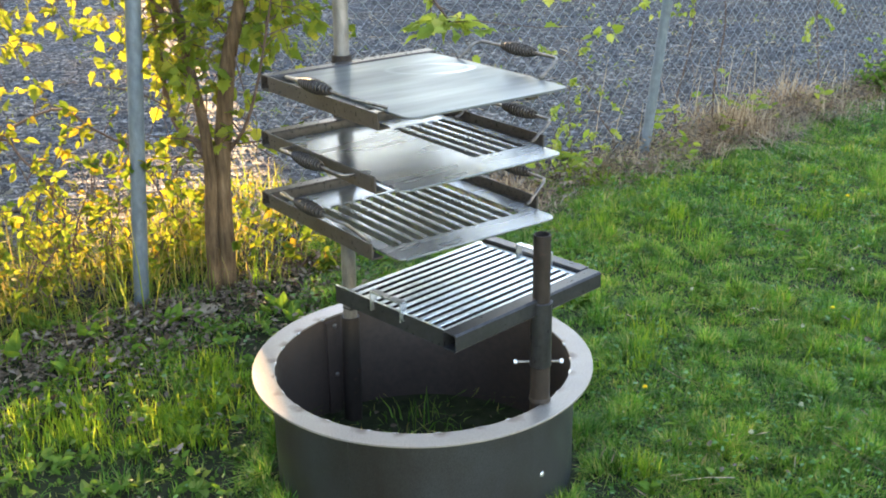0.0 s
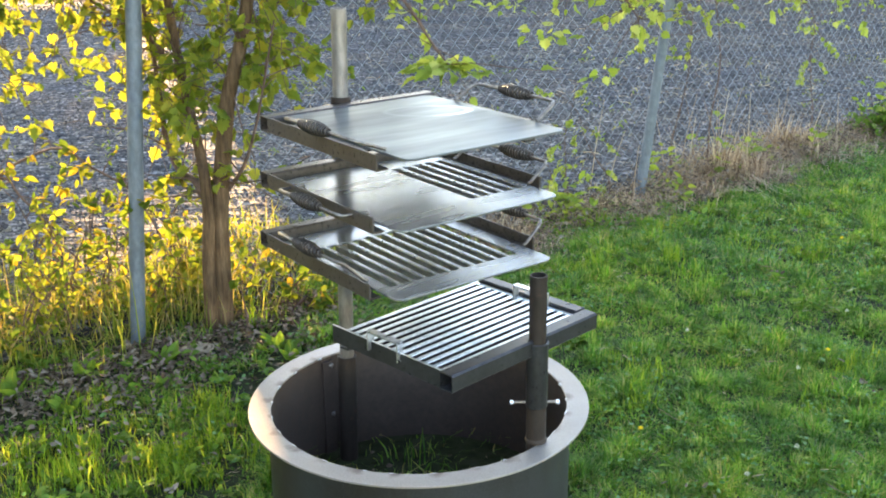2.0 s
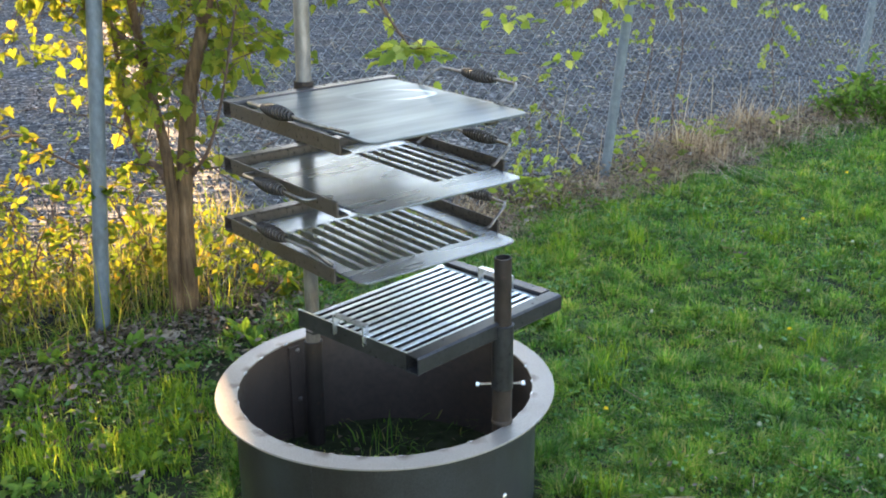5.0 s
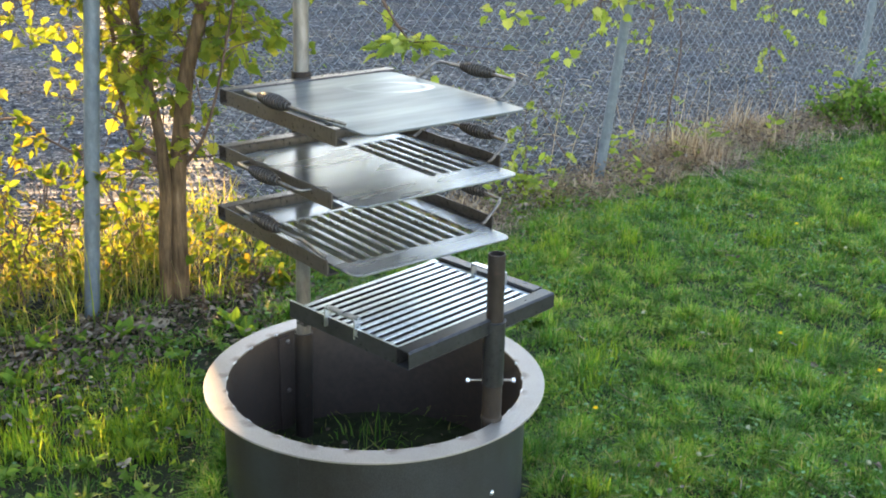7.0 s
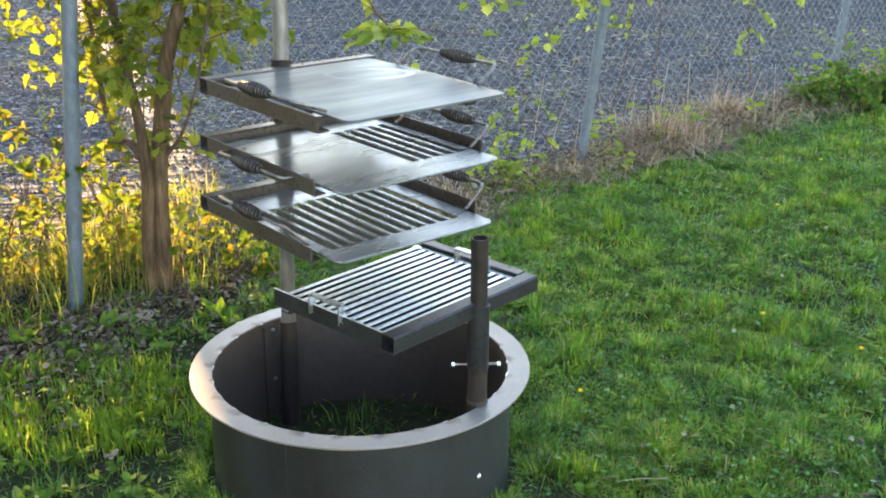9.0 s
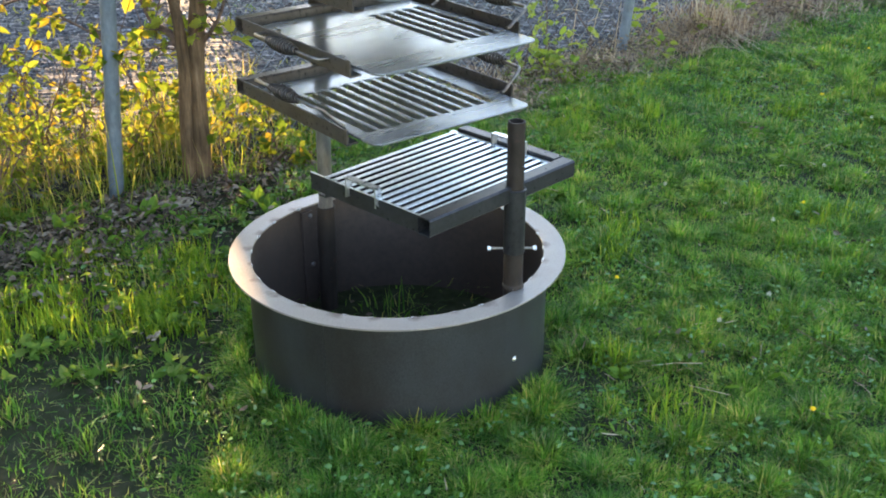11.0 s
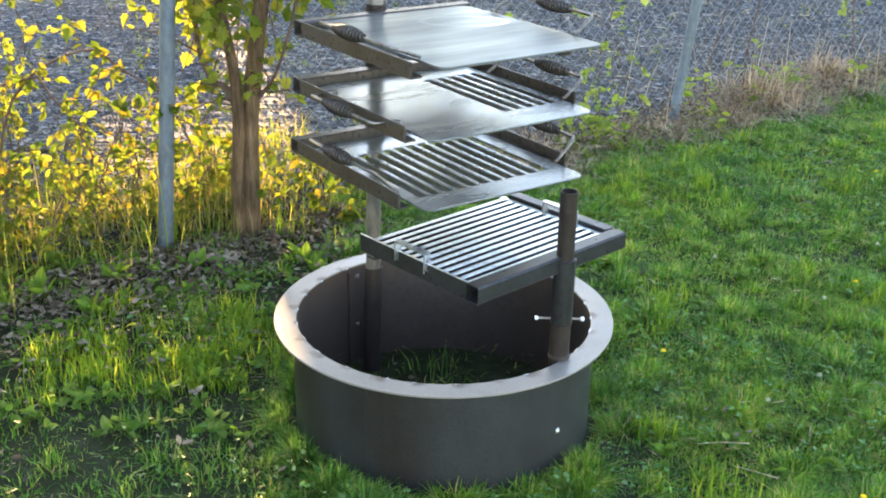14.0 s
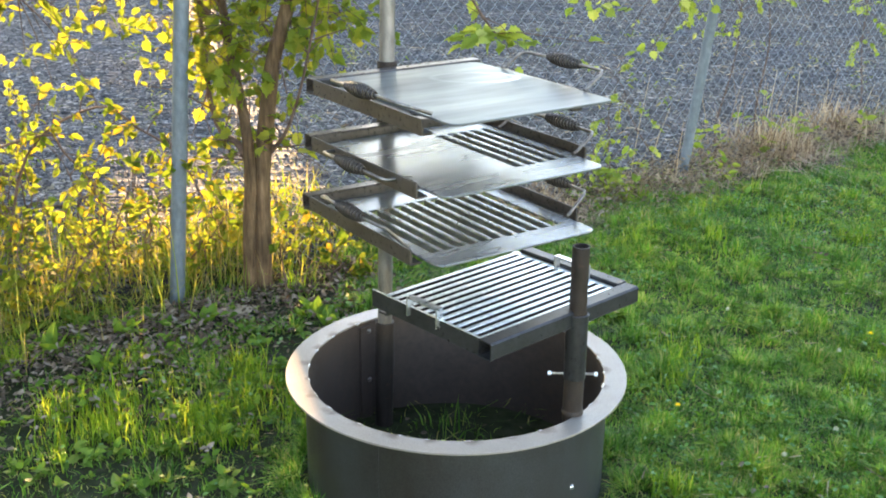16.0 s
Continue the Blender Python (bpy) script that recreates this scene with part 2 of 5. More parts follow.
M_GRAVEL_BED = gravel_bed()
M_BARK = rough_stuff("bark", [(0.3, (0.045, 0.028, 0.017)), (0.55, (0.12, 0.075, 0.043)), (0.8, (0.22, 0.15, 0.095))], 70.0, second=7.0, bumpy=0.9, distance=0.006, stretch=(1, 1, 0.16))
M_SLAB = rough_stuff("weathered_stone", [(0.3, (0.22, 0.17, 0.12)), (0.7, (0.36, 0.29, 0.21))], 25.0, bumpy=0.4, distance=0.004)
M_TWIG = rough_stuff("twig_bark", [(0.3, (0.07, 0.045, 0.035)), (0.7, (0.17, 0.11, 0.085))], 40.0, bumpy=0.3, distance=0.002)


# ---- mesh helpers ----
def tri_mesh(name, verts, tris, smooth=False):
    verts, tris = np.asarray(verts, np.float32), np.asarray(tris, np.int32)
    me = bpy.data.meshes.new(name)
    me.vertices.add(len(verts))
    me.vertices.foreach_set("co", verts.ravel())
    k = tris.shape[1]
    me.loops.add(tris.size)
    me.loops.foreach_set("vertex_index", tris.ravel())
    me.polygons.add(len(tris))
    me.polygons.foreach_set("loop_start", np.arange(0, tris.size, k, dtype=np.int32))
    me.polygons.foreach_set("use_smooth", np.full(len(tris), smooth))
    me.update(calc_edges=True)
    me.validate()
    return me


def part(name, data, mat, parent=None, label="", m=None):
    """Links a bmesh or a mesh as one object, under its thing if one is given."""
    if isinstance(data, bmesh.types.BMesh):
        me = bpy.data.meshes.new(name)
        data.to_mesh(me)
        data.free()
        data = me
    if not data.materials:
        data.materials.append(mat)
    ob = new(name, data)
    if parent is not None:
        ob.parent = parent
    if m is not None:
        ob.matrix_basis = m
    return tagged(ob, label)


def thing(name, label, category, group="", m=None):
    ob = tagged(new(name), label, category, group)
    ob.empty_display_size = 0.05
    if m is not None:
        ob.matrix_basis = m
    return ob


def tube_arrays(points, radii, sides=8, closed_ends=True):
    """A round tube along points: vertices and quads."""
    p = np.array([tuple(q) for q in points], float)
    n = len(p)
    r = np.full(n, radii) if np.isscalar(radii) else np.asarray(radii, float)
    d = np.gradient(p, axis=0)
    d /= np.linalg.norm(d, axis=1)[:, None] + 1e-12
    ref = np.array([0.0, 0.0, 1.0]) if abs(d[0, 2]) < 0.9 else np.array([1.0, 0.0, 0.0])
    u = np.cross(d[0], ref)
    u /= np.linalg.norm(u)
    verts = []
    ang = np.linspace(0, 2 * np.pi, sides, endpoint=False)
    for i in range(n):
        u = u - d[i] * (u @ d[i])
        u /= np.linalg.norm(u) + 1e-12
        w = np.cross(d[i], u)
        verts.append(p[i] + r[i] * (np.cos(ang)[:, None] * u + np.sin(ang)[:, None] * w))
    verts = np.concatenate(verts)
    i, j = np.meshgrid(np.arange(n - 1), np.arange(sides), indexing="ij")
    a = i * sides + j
    b = i * sides + (j + 1) % sides
    quads = np.stack([a, b, b + sides, a + sides], -1).reshape(-1, 4)
    return verts, quads


class Joined:
    """Gathers tubes into one mesh."""

    def __init__(self):
        self.v, self.f, self.n = [], [], 0

    def add(self, verts, faces):
        self.v.append(verts)
        self.f.append(faces + self.n)
        self.n += len(verts)

    def mesh(self, name, smooth=True):
        return tri_mesh(name, np.concatenate(self.v), np.concatenate(self.f), smooth)


def tube(name, points, radii, mat, parent, sides=10, label="", m=None):
    v, f = tube_arrays(points, radii, sides)
    return part(name, tri_mesh(name, v, f, True), mat, parent, label, m)


def box_bm(x0, x1, y0, y1, z0, z1, bevel=0.0015):
    bm = bmesh.new()
    bmesh.ops.create_cube(bm, size=1.0, matrix=Matrix.Translation(((x0 + x1) / 2, (y0 + y1) / 2, (z0 + z1) / 2)) @ Matrix.Diagonal((x1 - x0, y1 - y0, z1 - z0, 1)))
    if bevel:
        bmesh.ops.bevel(bm, geom=bm.edges[:], offset=bevel, segments=2, affect="EDGES", profile=0.6)
    return bm


def lathe_bm(rings, sides=64, closed=True):
    """Turns (radius, z) pairs round the z axis; closed joins the last pair to the first."""
    bm = bmesh.new()
    rows = [[bm.verts.new((r * math.cos(2 * math.pi * k / sides), r * math.sin(2 * math.pi * k / sides), z)) for k in range(sides)] for r, z in rings]
    last = len(rings) if closed else len(rings) - 1
    for i in range(last):
        a, b = rows[i], rows[(i + 1) % len(rings)]
        for k in range(sides):
            f = bm.faces.new((a[k], a[(k + 1) % sides], b[(k + 1) % sides], b[k]))
            f.smooth = True
    bmesh.ops.recalc_face_normals(bm, faces=bm.faces[:])
    for e in bm.edges:
        if len(e.link_faces) == 2 and e.calc_face_angle(0) > radians(40):
            e.smooth = False
    return bm


def square_tube_bm(length, side=0.038, wall=0.003):
    """An open-ended square tube along +x from the origin, with rounded corners."""
    bm = bmesh.new()
    c = side * 0.1

    def loop(half, cut):
        pts = []
        for sx, sy in ((1, 1), (-1, 1), (-1, -1), (1, -1)):
            first, second = ((half - cut) * sx, half * sy), (half * sx, (half - cut) * sy)
            pts += [second, first] if sx * sy > 0 else [first, second]
        return pts

    outer, inner = loop(side / 2, c), loop(side / 2 - wall, c * 0.5)
    rings = []
    for x, pts in ((0, outer), (length, outer), (length, inner), (0, inner)):
        rings.append([bm.verts.new((x, y, z)) for y, z in pts])
    for i in range(4):
        a, b = rings[i], rings[(i + 1) % 4]
        for k in range(8):
            bm.faces.new((a[k], a[(k + 1) % 8], b[(k + 1) % 8], b[k]))
    bmesh.ops.recalc_face_normals(bm, faces=bm.faces[:])
    return bm


def pipe_bm(r, wall, z0, z1, sides=32):
    return lathe_bm([(r, z0), (r, z1 - 0.001), (r - 0.001, z1), (r - wall, z1), (r - wall, z0)], sides)


# ---- ground ----
FENCE0, FENCE_DIR = Vector((-1.02, 1.056, 0)), Vector((0.768, 0.640, 0)).normalized()
FENCE_OUT = Vector((-FENCE_DIR.y, FENCE_DIR.x, 0))


def along_fence(u, out=0.0, z=0.0):
    p = FENCE0 + FENCE_DIR * u + FENCE_OUT * out
    return Vector((p.x, p.y, z))


def beyond(x, y):
    """How far a place lies beyond the fence line."""
    return (x - FENCE0.x) * FENCE_OUT.x + (y - FENCE0.y) * FENCE_OUT.y


def lawn_height(x, y):
    return 0.012 * noise.noise((x * 1.3, y * 1.3, 2.0)) + 0.006 * noise.noise((x * 5, y * 5, 7.0))


def build_ground():
    xs = np.concatenate([[-2500, -400, -60, -12], np.linspace(-4, 7, 90), [14, 60, 400, 2500]])
    ys = np.concatenate([[-2500, -400, -60, -9], np.linspace(-3, 9, 96), [16, 60, 400, 2500]])
    gx, gy = np.meshgrid(xs, ys, indexing="ij")
    z = np.array([[lawn_height(x, y) if -4 <= x <= 7 and -3 <= y <= 9 else 0.0 for y in ys] for x in xs])
    verts = np.stack([gx, gy, z], -1).reshape(-1, 3)
    n = len(ys)
    i, j = np.meshgrid(np.arange(len(xs) - 1), np.arange(n - 1), indexing="ij")
    a = (i * n + j).ravel()
    ob = part("ground", tri_mesh("ground", verts, np.stack([a, a + n, a + n + 1, a + 1], -1), True), M_SOIL)
    tagged(ob, "dark green-brown lawn soil under the grass", "ground", kind="structure")
    # gravel lot beyond the fence
    bm = bmesh.new()
    corners = [along_fence(-60, 0.25, 0.03), along_fence(90, 0.25, 0.03), along_fence(90, 90, 0.03), along_fence(-60, 90, 0.03)]
    low = [along_fence(-60, 0.05, -0.05), along_fence(90, 0.05, -0.05)]
    top = [bm.verts.new(c) for c in corners]
    foot = [bm.verts.new(c) for c in low]
    bm.faces.new(top)
    bm.faces.new((foot[0], foot[1], top[1], top[0]))
    ob = part("gravel_lot", bm, M_GRAVEL_BED)
    tagged(ob, "grey crushed gravel lot beyond the chain-link fence", "gravel lot", kind="structure")


build_ground()


def build_shade_wall():
    # Unseen wall, added to hold sky light off the left lawn.
    ob = part("shade_wall", box_bm(-3.5, -3.3, -9.0, -0.7, -0.1, 3.4, 0.01), rough_stuff("wall_plaster", [(0.3, (0.36, 0.355, 0.345)), (0.7, (0.46, 0.455, 0.445))], 5.0, second=0.7, bumpy=0.2, distance=0.004))
    tagged(ob, "plain grey wall, unseen, added to shade the left lawn", "wall", kind="structure")


build_shade_wall()


# ---- fire ring ----
RIM = 0.30
R_OUT, R_IN = 0.432, 0.381


def build_ring():
    ring = thing("fire_ring", "round bare steel fire ring with flat rim, on the lawn", "fire ring")
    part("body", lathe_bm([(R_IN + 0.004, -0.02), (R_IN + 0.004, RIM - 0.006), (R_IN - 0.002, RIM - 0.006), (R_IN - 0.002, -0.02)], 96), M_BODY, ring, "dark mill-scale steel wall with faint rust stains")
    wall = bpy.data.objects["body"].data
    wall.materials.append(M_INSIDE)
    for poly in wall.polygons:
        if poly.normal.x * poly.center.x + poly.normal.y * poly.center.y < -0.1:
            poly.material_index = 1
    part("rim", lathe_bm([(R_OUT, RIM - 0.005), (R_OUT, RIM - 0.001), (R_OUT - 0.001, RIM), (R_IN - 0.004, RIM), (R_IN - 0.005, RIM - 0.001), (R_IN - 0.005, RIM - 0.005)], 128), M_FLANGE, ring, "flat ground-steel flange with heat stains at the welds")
    rnd = random.Random(4)
    bead = bmesh.new()
    bmesh.ops.create_icosphere(bead, subdivisions=2, radius=1.0, matrix=Matrix.Diagonal((0.012, 0.0035, 0.003, 1)))
    for f in bead.faces:
        f.smooth = True
    me = None
    for k in range(26):
        a = 2 * math.pi * (k + rnd.uniform(-0.2, 0.2)) / 26
        m = pose(0, 0, 0, 0, 0, math.degrees(a)) @ pose(R_IN - 0.005, 0, RIM - 0.002, 0, 0, 90) @ Matrix.Diagonal((rnd.uniform(0.6, 1.2), 1, rnd.uniform(0.7, 1.2), 1))
        if me is None:
            me = part("weld_bead", bead, M_ZINC, ring, "shiny weld bead", m).data
        else:
            part("weld_bead", me, M_ZINC, ring, "", m)
    # upright weld seam in the wall
    part("weld_seam", box_bm(-0.0025, 0.0025, -0.0012, 0.0012, 0.0, RIM - 0.007, 0.0006), M_BODY, ring, "", pose(0, 0, 0, 0, 0, -116) @ pose(R_IN + 0.0046, 0, 0, 0, 0, 90))
    # carriage bolts that hold the post brackets
    for ang, z in ((-42.0, 0.115), (133.0, 0.27), (133.0, 0.12)):
        bm = lathe_bm([(0.0005, 0.005), (0.004, 0.0043), (0.0068, 0.0018), (0.0072, 0.0), (0.0005, 0.0)], 16, False)
        r = R_IN + 0.004 if z < 0.118 else R_IN - 0.012
        turn = 90 if z < 0.118 else -90
        part("bolt_head", bm, M_ZINC if z < 0.118 else M_ROD, ring, "domed zinc bolt head", pose(r * math.cos(radians(ang)), r * math.sin(radians(ang)), z, 0, 0, ang) @ pose(0, 0, 0, 0, turn, 0))
    # bracket bar beside the rear post
    part("bracket_bar", box_bm(-0.018, 0.018, -0.005, 0.005, 0.0, 0.285), M_INSIDE, ring, "", pose(-0.262, 0.267, 0, 0, 0, 135 - 90))


build_ring()

# ---- posts and racks ----
POLE_LOW, POLE_TOP = Vector((-0.208, 0.237, 0.0)), Vector((-0.186, 0.215, 1.262))
POLE_AXIS = (POLE_TOP - POLE_LOW).normalized()


def on_pole(z):
    return POLE_LOW + POLE_AXIS * (z / POLE_AXIS.z)


def build_rear_pole():
    pole = thing("rear_pole", "tall bare steel pipe standing inside the fire ring, carrying the racks", "pole")
    tilt = POLE_AXIS.to_track_quat("Z", "Y").to_matrix().to_4x4()
    part("pipe", pipe_bm(0.0195, 0.003, 0.0, 1.262), M_POLE, pole, "grey brushed pipe with brown stains", Matrix.Translation(POLE_LOW) @ tilt)
    part("socket", pipe_bm(0.0255, 0.004, -0.01, 0.318), M_PIPE, pole, "wider dark pipe socket bolted to the ring", Matrix.Translation(POLE_LOW) @ tilt)


build_rear_pole()
PLATE_YAW = -53.5
SPRING = None


def coil_mesh():
    pts, n = [], 150
    for i in range(n + 1):
        s = i / n
        r = 0.0055 + 0.009 * math.sin(math.pi * s) ** 0.8
        a = 2 * math.pi * 12 * s
        pts.append(((s - 0.5) * 0.125, r * math.cos(a), r * math.sin(a)))
    v, f = tube_arrays(pts, 0.0028, 6)
    return tri_mesh("spring_grip", v, f, True)


def build_handle(plate, side, a0, a1, b_edge, reach, rise, grip):
    """A bent rod welded to the plate's edge, with a coiled spring grip round it."""
    path = [(a0, b_edge - 0.012, 0.0035), (a0, b_edge - 0.004, 0.006), (a0 + 0.004, b_edge + reach - 0.012, rise - 0.004), (a0 + 0.016, b_edge + reach, rise),
            ((a0 + a1) / 2, b_edge + reach + 0.002, rise + 0.001), (a1 - 0.016, b_edge + reach, rise), (a1 - 0.004, b_edge + reach - 0.012, rise - 0.004), (a1, b_edge - 0.004, 0.006), (a1, b_edge - 0.012, 0.0035)]
    fine = []
    for p, q in zip(path, path[1:]):
        for s in (0.0, 0.5):
            fine.append(tuple(x + (y - x) * s for x, y in zip(p, q)))
    fine.append(path[-1])
    fine = [(x, y * side, z) for x, y, z in fine]
    rod = tube("handle", fine, 0.0042, M_ROD, plate, 8, "bent steel rod handle")
    global SPRING
    if SPRING is None:
        SPRING = coil_mesh()
    part("spring_grip", SPRING, M_COIL, rod, "dark coiled spring grip", pose(grip, (b_edge + reach + 0.002) * side, rise + 0.001))


def plate_bm(half_a, half_b, slots, thick=0.005, corner=0.024):
    """A plate with through slots (a0, a1, b0, b1), lying with its top at z = 0."""
    aa = sorted({-half_a, half_a, *(s[0] for s in slots), *(s[1] for s in slots)})
    bb = sorted({-half_b, half_b, *(s[2] for s in slots), *(s[3] for s in slots)})
    bm = bmesh.new()
    grid = {}

    def vert(i, j):
        if (i, j) not in grid:
            grid[i, j] = bm.verts.new((aa[i], bb[j], -thick))
        return grid[i, j]

    for i in range(len(aa) - 1):
        for j in range(len(bb) - 1):
            ca, cb = (aa[i] + aa[i + 1]) / 2, (bb[j] + bb[j + 1]) / 2
            if any(s[0] < ca < s[1] and s[2] < cb < s[3] for s in slots):
                continue
            bm.faces.new((vert(i, j), vert(i + 1, j), vert(i + 1, j + 1), vert(i, j + 1)))
    made = bmesh.ops.extrude_face_region(bm, geom=bm.faces[:])
    bmesh.ops.translate(bm, verts=[g for g in made["geom"] if isinstance(g, bmesh.types.BMVert)], vec=(0, 0, thick))
    bmesh.ops.recalc_face_normals(bm, faces=bm.faces[:])
    ends = [e for e in bm.edges if abs(e.verts[0].co.x - e.verts[1].co.x) < 1e-6 and abs(e.verts[0].co.y - e.verts[1].co.y) < 1e-6 and abs(abs(e.verts[0].co.x) - half_a) < 1e-6 and abs(abs(e.verts[0].co.y) - half_b) < 1e-6]
    bmesh.ops.bevel(bm, geom=ends, offset=corner, segments=5, affect="EDGES", profile=0.5)
    rims = [e for e in bm.edges if abs(e.verts[0].co.z) < 1e-6 and abs(e.verts[1].co.z) < 1e-6 and e.calc_face_angle(0) > 1.0]
    bmesh.ops.bevel(bm, geom=rims, offset=0.0014, segments=2, affect="EDGES", profile=0.5)
    return bm


def angle_bm(length, leg=0.036, inward=0.03, wall=0.0045):
    """An angle iron along +x: upright leg at y = 0, foot turned to +y, top at z = 0."""
    bm = bmesh.new()
    prof = [(0, 0), (wall, 0), (wall, -leg + wall), (inward, -leg + wall), (inward, -leg), (0, -leg)]
    rows = [[bm.verts.new((x, y, z)) for y, z in prof] for x in (0, length)]
    for k in range(6):
        bm.faces.new((rows[0][k], rows[0][(k + 1) % 6], rows[1][(k + 1) % 6], rows[1][k]))
    for r in rows:
        bm.faces.new((r[0], r[1], r[2], r[5]))
        bm.faces.new((r[2], r[3], r[4], r[5]))
    bmesh.ops.recalc_face_normals(bm, faces=bm.faces[:])
    bmesh.ops.bevel(bm, geom=[e for e in bm.edges if abs(e.verts[0].co.x - e.verts[1].co.x) > 0.01], offset=0.0008, segments=1, affect="EDGES")
    return bm


def build_rack(cx, cy, z, slots, what, drop, half_a, half_b, near, far, far_drop):
    """A back tube and two angle-iron arms on a collar round the pole, and the cooking plate that lies on them."""
    m = pose(cx, cy, z, 0, 0, PLATE_YAW)
    rack = thing("swing_rack", "dark steel swing rack with angle-iron arms, collared on the pole", "grill rack", "racks on the pole", m)
    s, back, end, outer = 0.038, -half_a - 0.034, 0.188, half_b + 0.027
    top = drop - s / 2
    part("back_tube", square_tube_bm(2 * outer), M_TUBE, rack, "square tube with open ends", pose(back, -outer - 0.001, top, 0, 0, 90))
    arm = angle_bm(end - back - s / 2)
    part("arm", arm, M_TUBE, rack, "angle-iron arm", pose(back + s / 2, -outer, drop))
    part("arm", angle_bm(end - 0.03 - back - s / 2), M_TUBE, rack, "angle-iron arm", pose(back + s / 2, 0, 0) @ Matrix.Diagonal((1, -1, 1, 1)) @ pose(0, -outer + (0.03 if far_drop else 0.0), drop - far_drop))
    for side in (-1, 1):
        part("rest_lug", box_bm(-0.2, 0.12, min(side * (outer - 0.005), side * (half_b - 0.012)), max(side * (outer - 0.005), side * (half_b - 0.012)), -0.0095, -0.0052, 0.0006), M_TUBE, rack)
    here = m.inverted() @ on_pole(z)
    tilt = m.inverted().to_3x3().to_4x4() @ POLE_AXIS.to_track_quat("Z", "Y").to_matrix().to_4x4()
    part("collar", pipe_bm(0.0255, 0.0055, top - 0.05, drop + 0.012), M_PIPE, rack, "pipe collar sliding on the pole", Matrix.Translation((here.x, here.y, 0)) @ tilt)
    gx0, gx1 = sorted((here.x + 0.024, back - s / 2 + 0.001))
    if gx1 - gx0 > 0.003:
        part("gusset", box_bm(gx0, gx1, here.y - 0.012, here.y + 0.012, top - 0.017, top + 0.017), M_TUBE, rack)
    plate = thing("griddle_plate", what, "griddle plate", "plates on the racks", m)
    part("plate", plate_bm(half_a, half_b, slots), M_PLATE if slots else M_PLATE_WIPED_DIM, plate)
    for s0, s1 in zip(slots, slots[1:]):
        part("rib", box_bm(s0[0], s0[1], s0[3] + 0.0004, s1[2] - 0.0004, -0.017, -0.0049, 0.0006), M_POLE, plate)
    if slots:
        part("rib", box_bm(slots[0][0], slots[0][1], slots[0][2] - 0.006, slots[0][2] - 0.0004, -0.017, -0.0049, 0.0006), M_POLE, plate)
    build_handle(plate, -1, near[0], near[1], half_b, near[2], near[3], near[4])
    build_handle(plate, 1, far[0], far[1], half_b + 0.011, far[2], far[3], far[4])


def slot_row(a0, a1, b0, b1, count, gap):
    step = (b1 - b0) / count
    return [(a0, a1, b0 + k * step, b0 + k * step + gap) for k in range(count)]


build_rack(0.015, -0.051, 1.029, [], "solid brushed steel griddle plate with two coiled spring handles", 0.0, 0.263, 0.218, (-0.14, 0.165, 0.062, 0.03, 0.005), (-0.15, 0.16, 0.052, 0.038, 0.008), 0.008)
build_rack(0.006, -0.040, 0.872, slot_row(-0.175, 0.152, 0.043, 0.211, 5, 0.0225), "steel griddle plate, half solid and half slotted", 0.018, 0.257, 0.222, (-0.165, 0.11, 0.062, 0.012, -0.025), (-0.15, 0.145, 0.056, 0.042, 0.018), 0.0)
build_rack(-0.006, -0.010, 0.708, slot_row(-0.15, 0.18, -0.19, 0.19, 11, 0.0238), "steel grill plate slotted over most of its width", 0.020, 0.260, 0.224, (-0.165, 0.12, 0.06, 0.06, -0.012), (-0.15, 0.15, 0.056, 0.05, 0.018), 0.0)

POST = Vector((0.281, -0.225, 0.0))


def build_front_post():
    post = thing("front_post", "dark steel pipe post inside the fire ring, carrying the grate", "post")
    part("pipe", pipe_bm(0.0203, 0.0035, 0.0, 0.717), M_PIPE, post, "", Matrix.Translation(POST))
    part("socket", pipe_bm(0.0236, 0.003, -0.01, 0.39), M_PIPE, post, "", Matrix.Translation(POST))
    part("socket_weld", lathe_bm([(0.0262, 0.3), (0.0255, 0.306), (0.0236, 0.309), (0.0236, 0.3)], 28), M_PIPE, post, "", Matrix.Translation(POST))
    pin = tube("pin", [(-0.062, 0, 0.4), (0.335 - 0.281, 0, 0.4)], 0.0032, M_ROD, post, 10, "zinc bolt through the sleeve", Matrix.Translation(POST))
    for x in (-0.058, 0.050):
        bm = bmesh.new()
        bmesh.ops.create_cone(bm, cap_ends=True, segments=6, radius1=0.0058, radius2=0.0058, depth=0.008)
        part("nut", bm, M_ZINC, pin, "", pose(x, 0, 0.4, 0, 90, 0))


build_front_post()


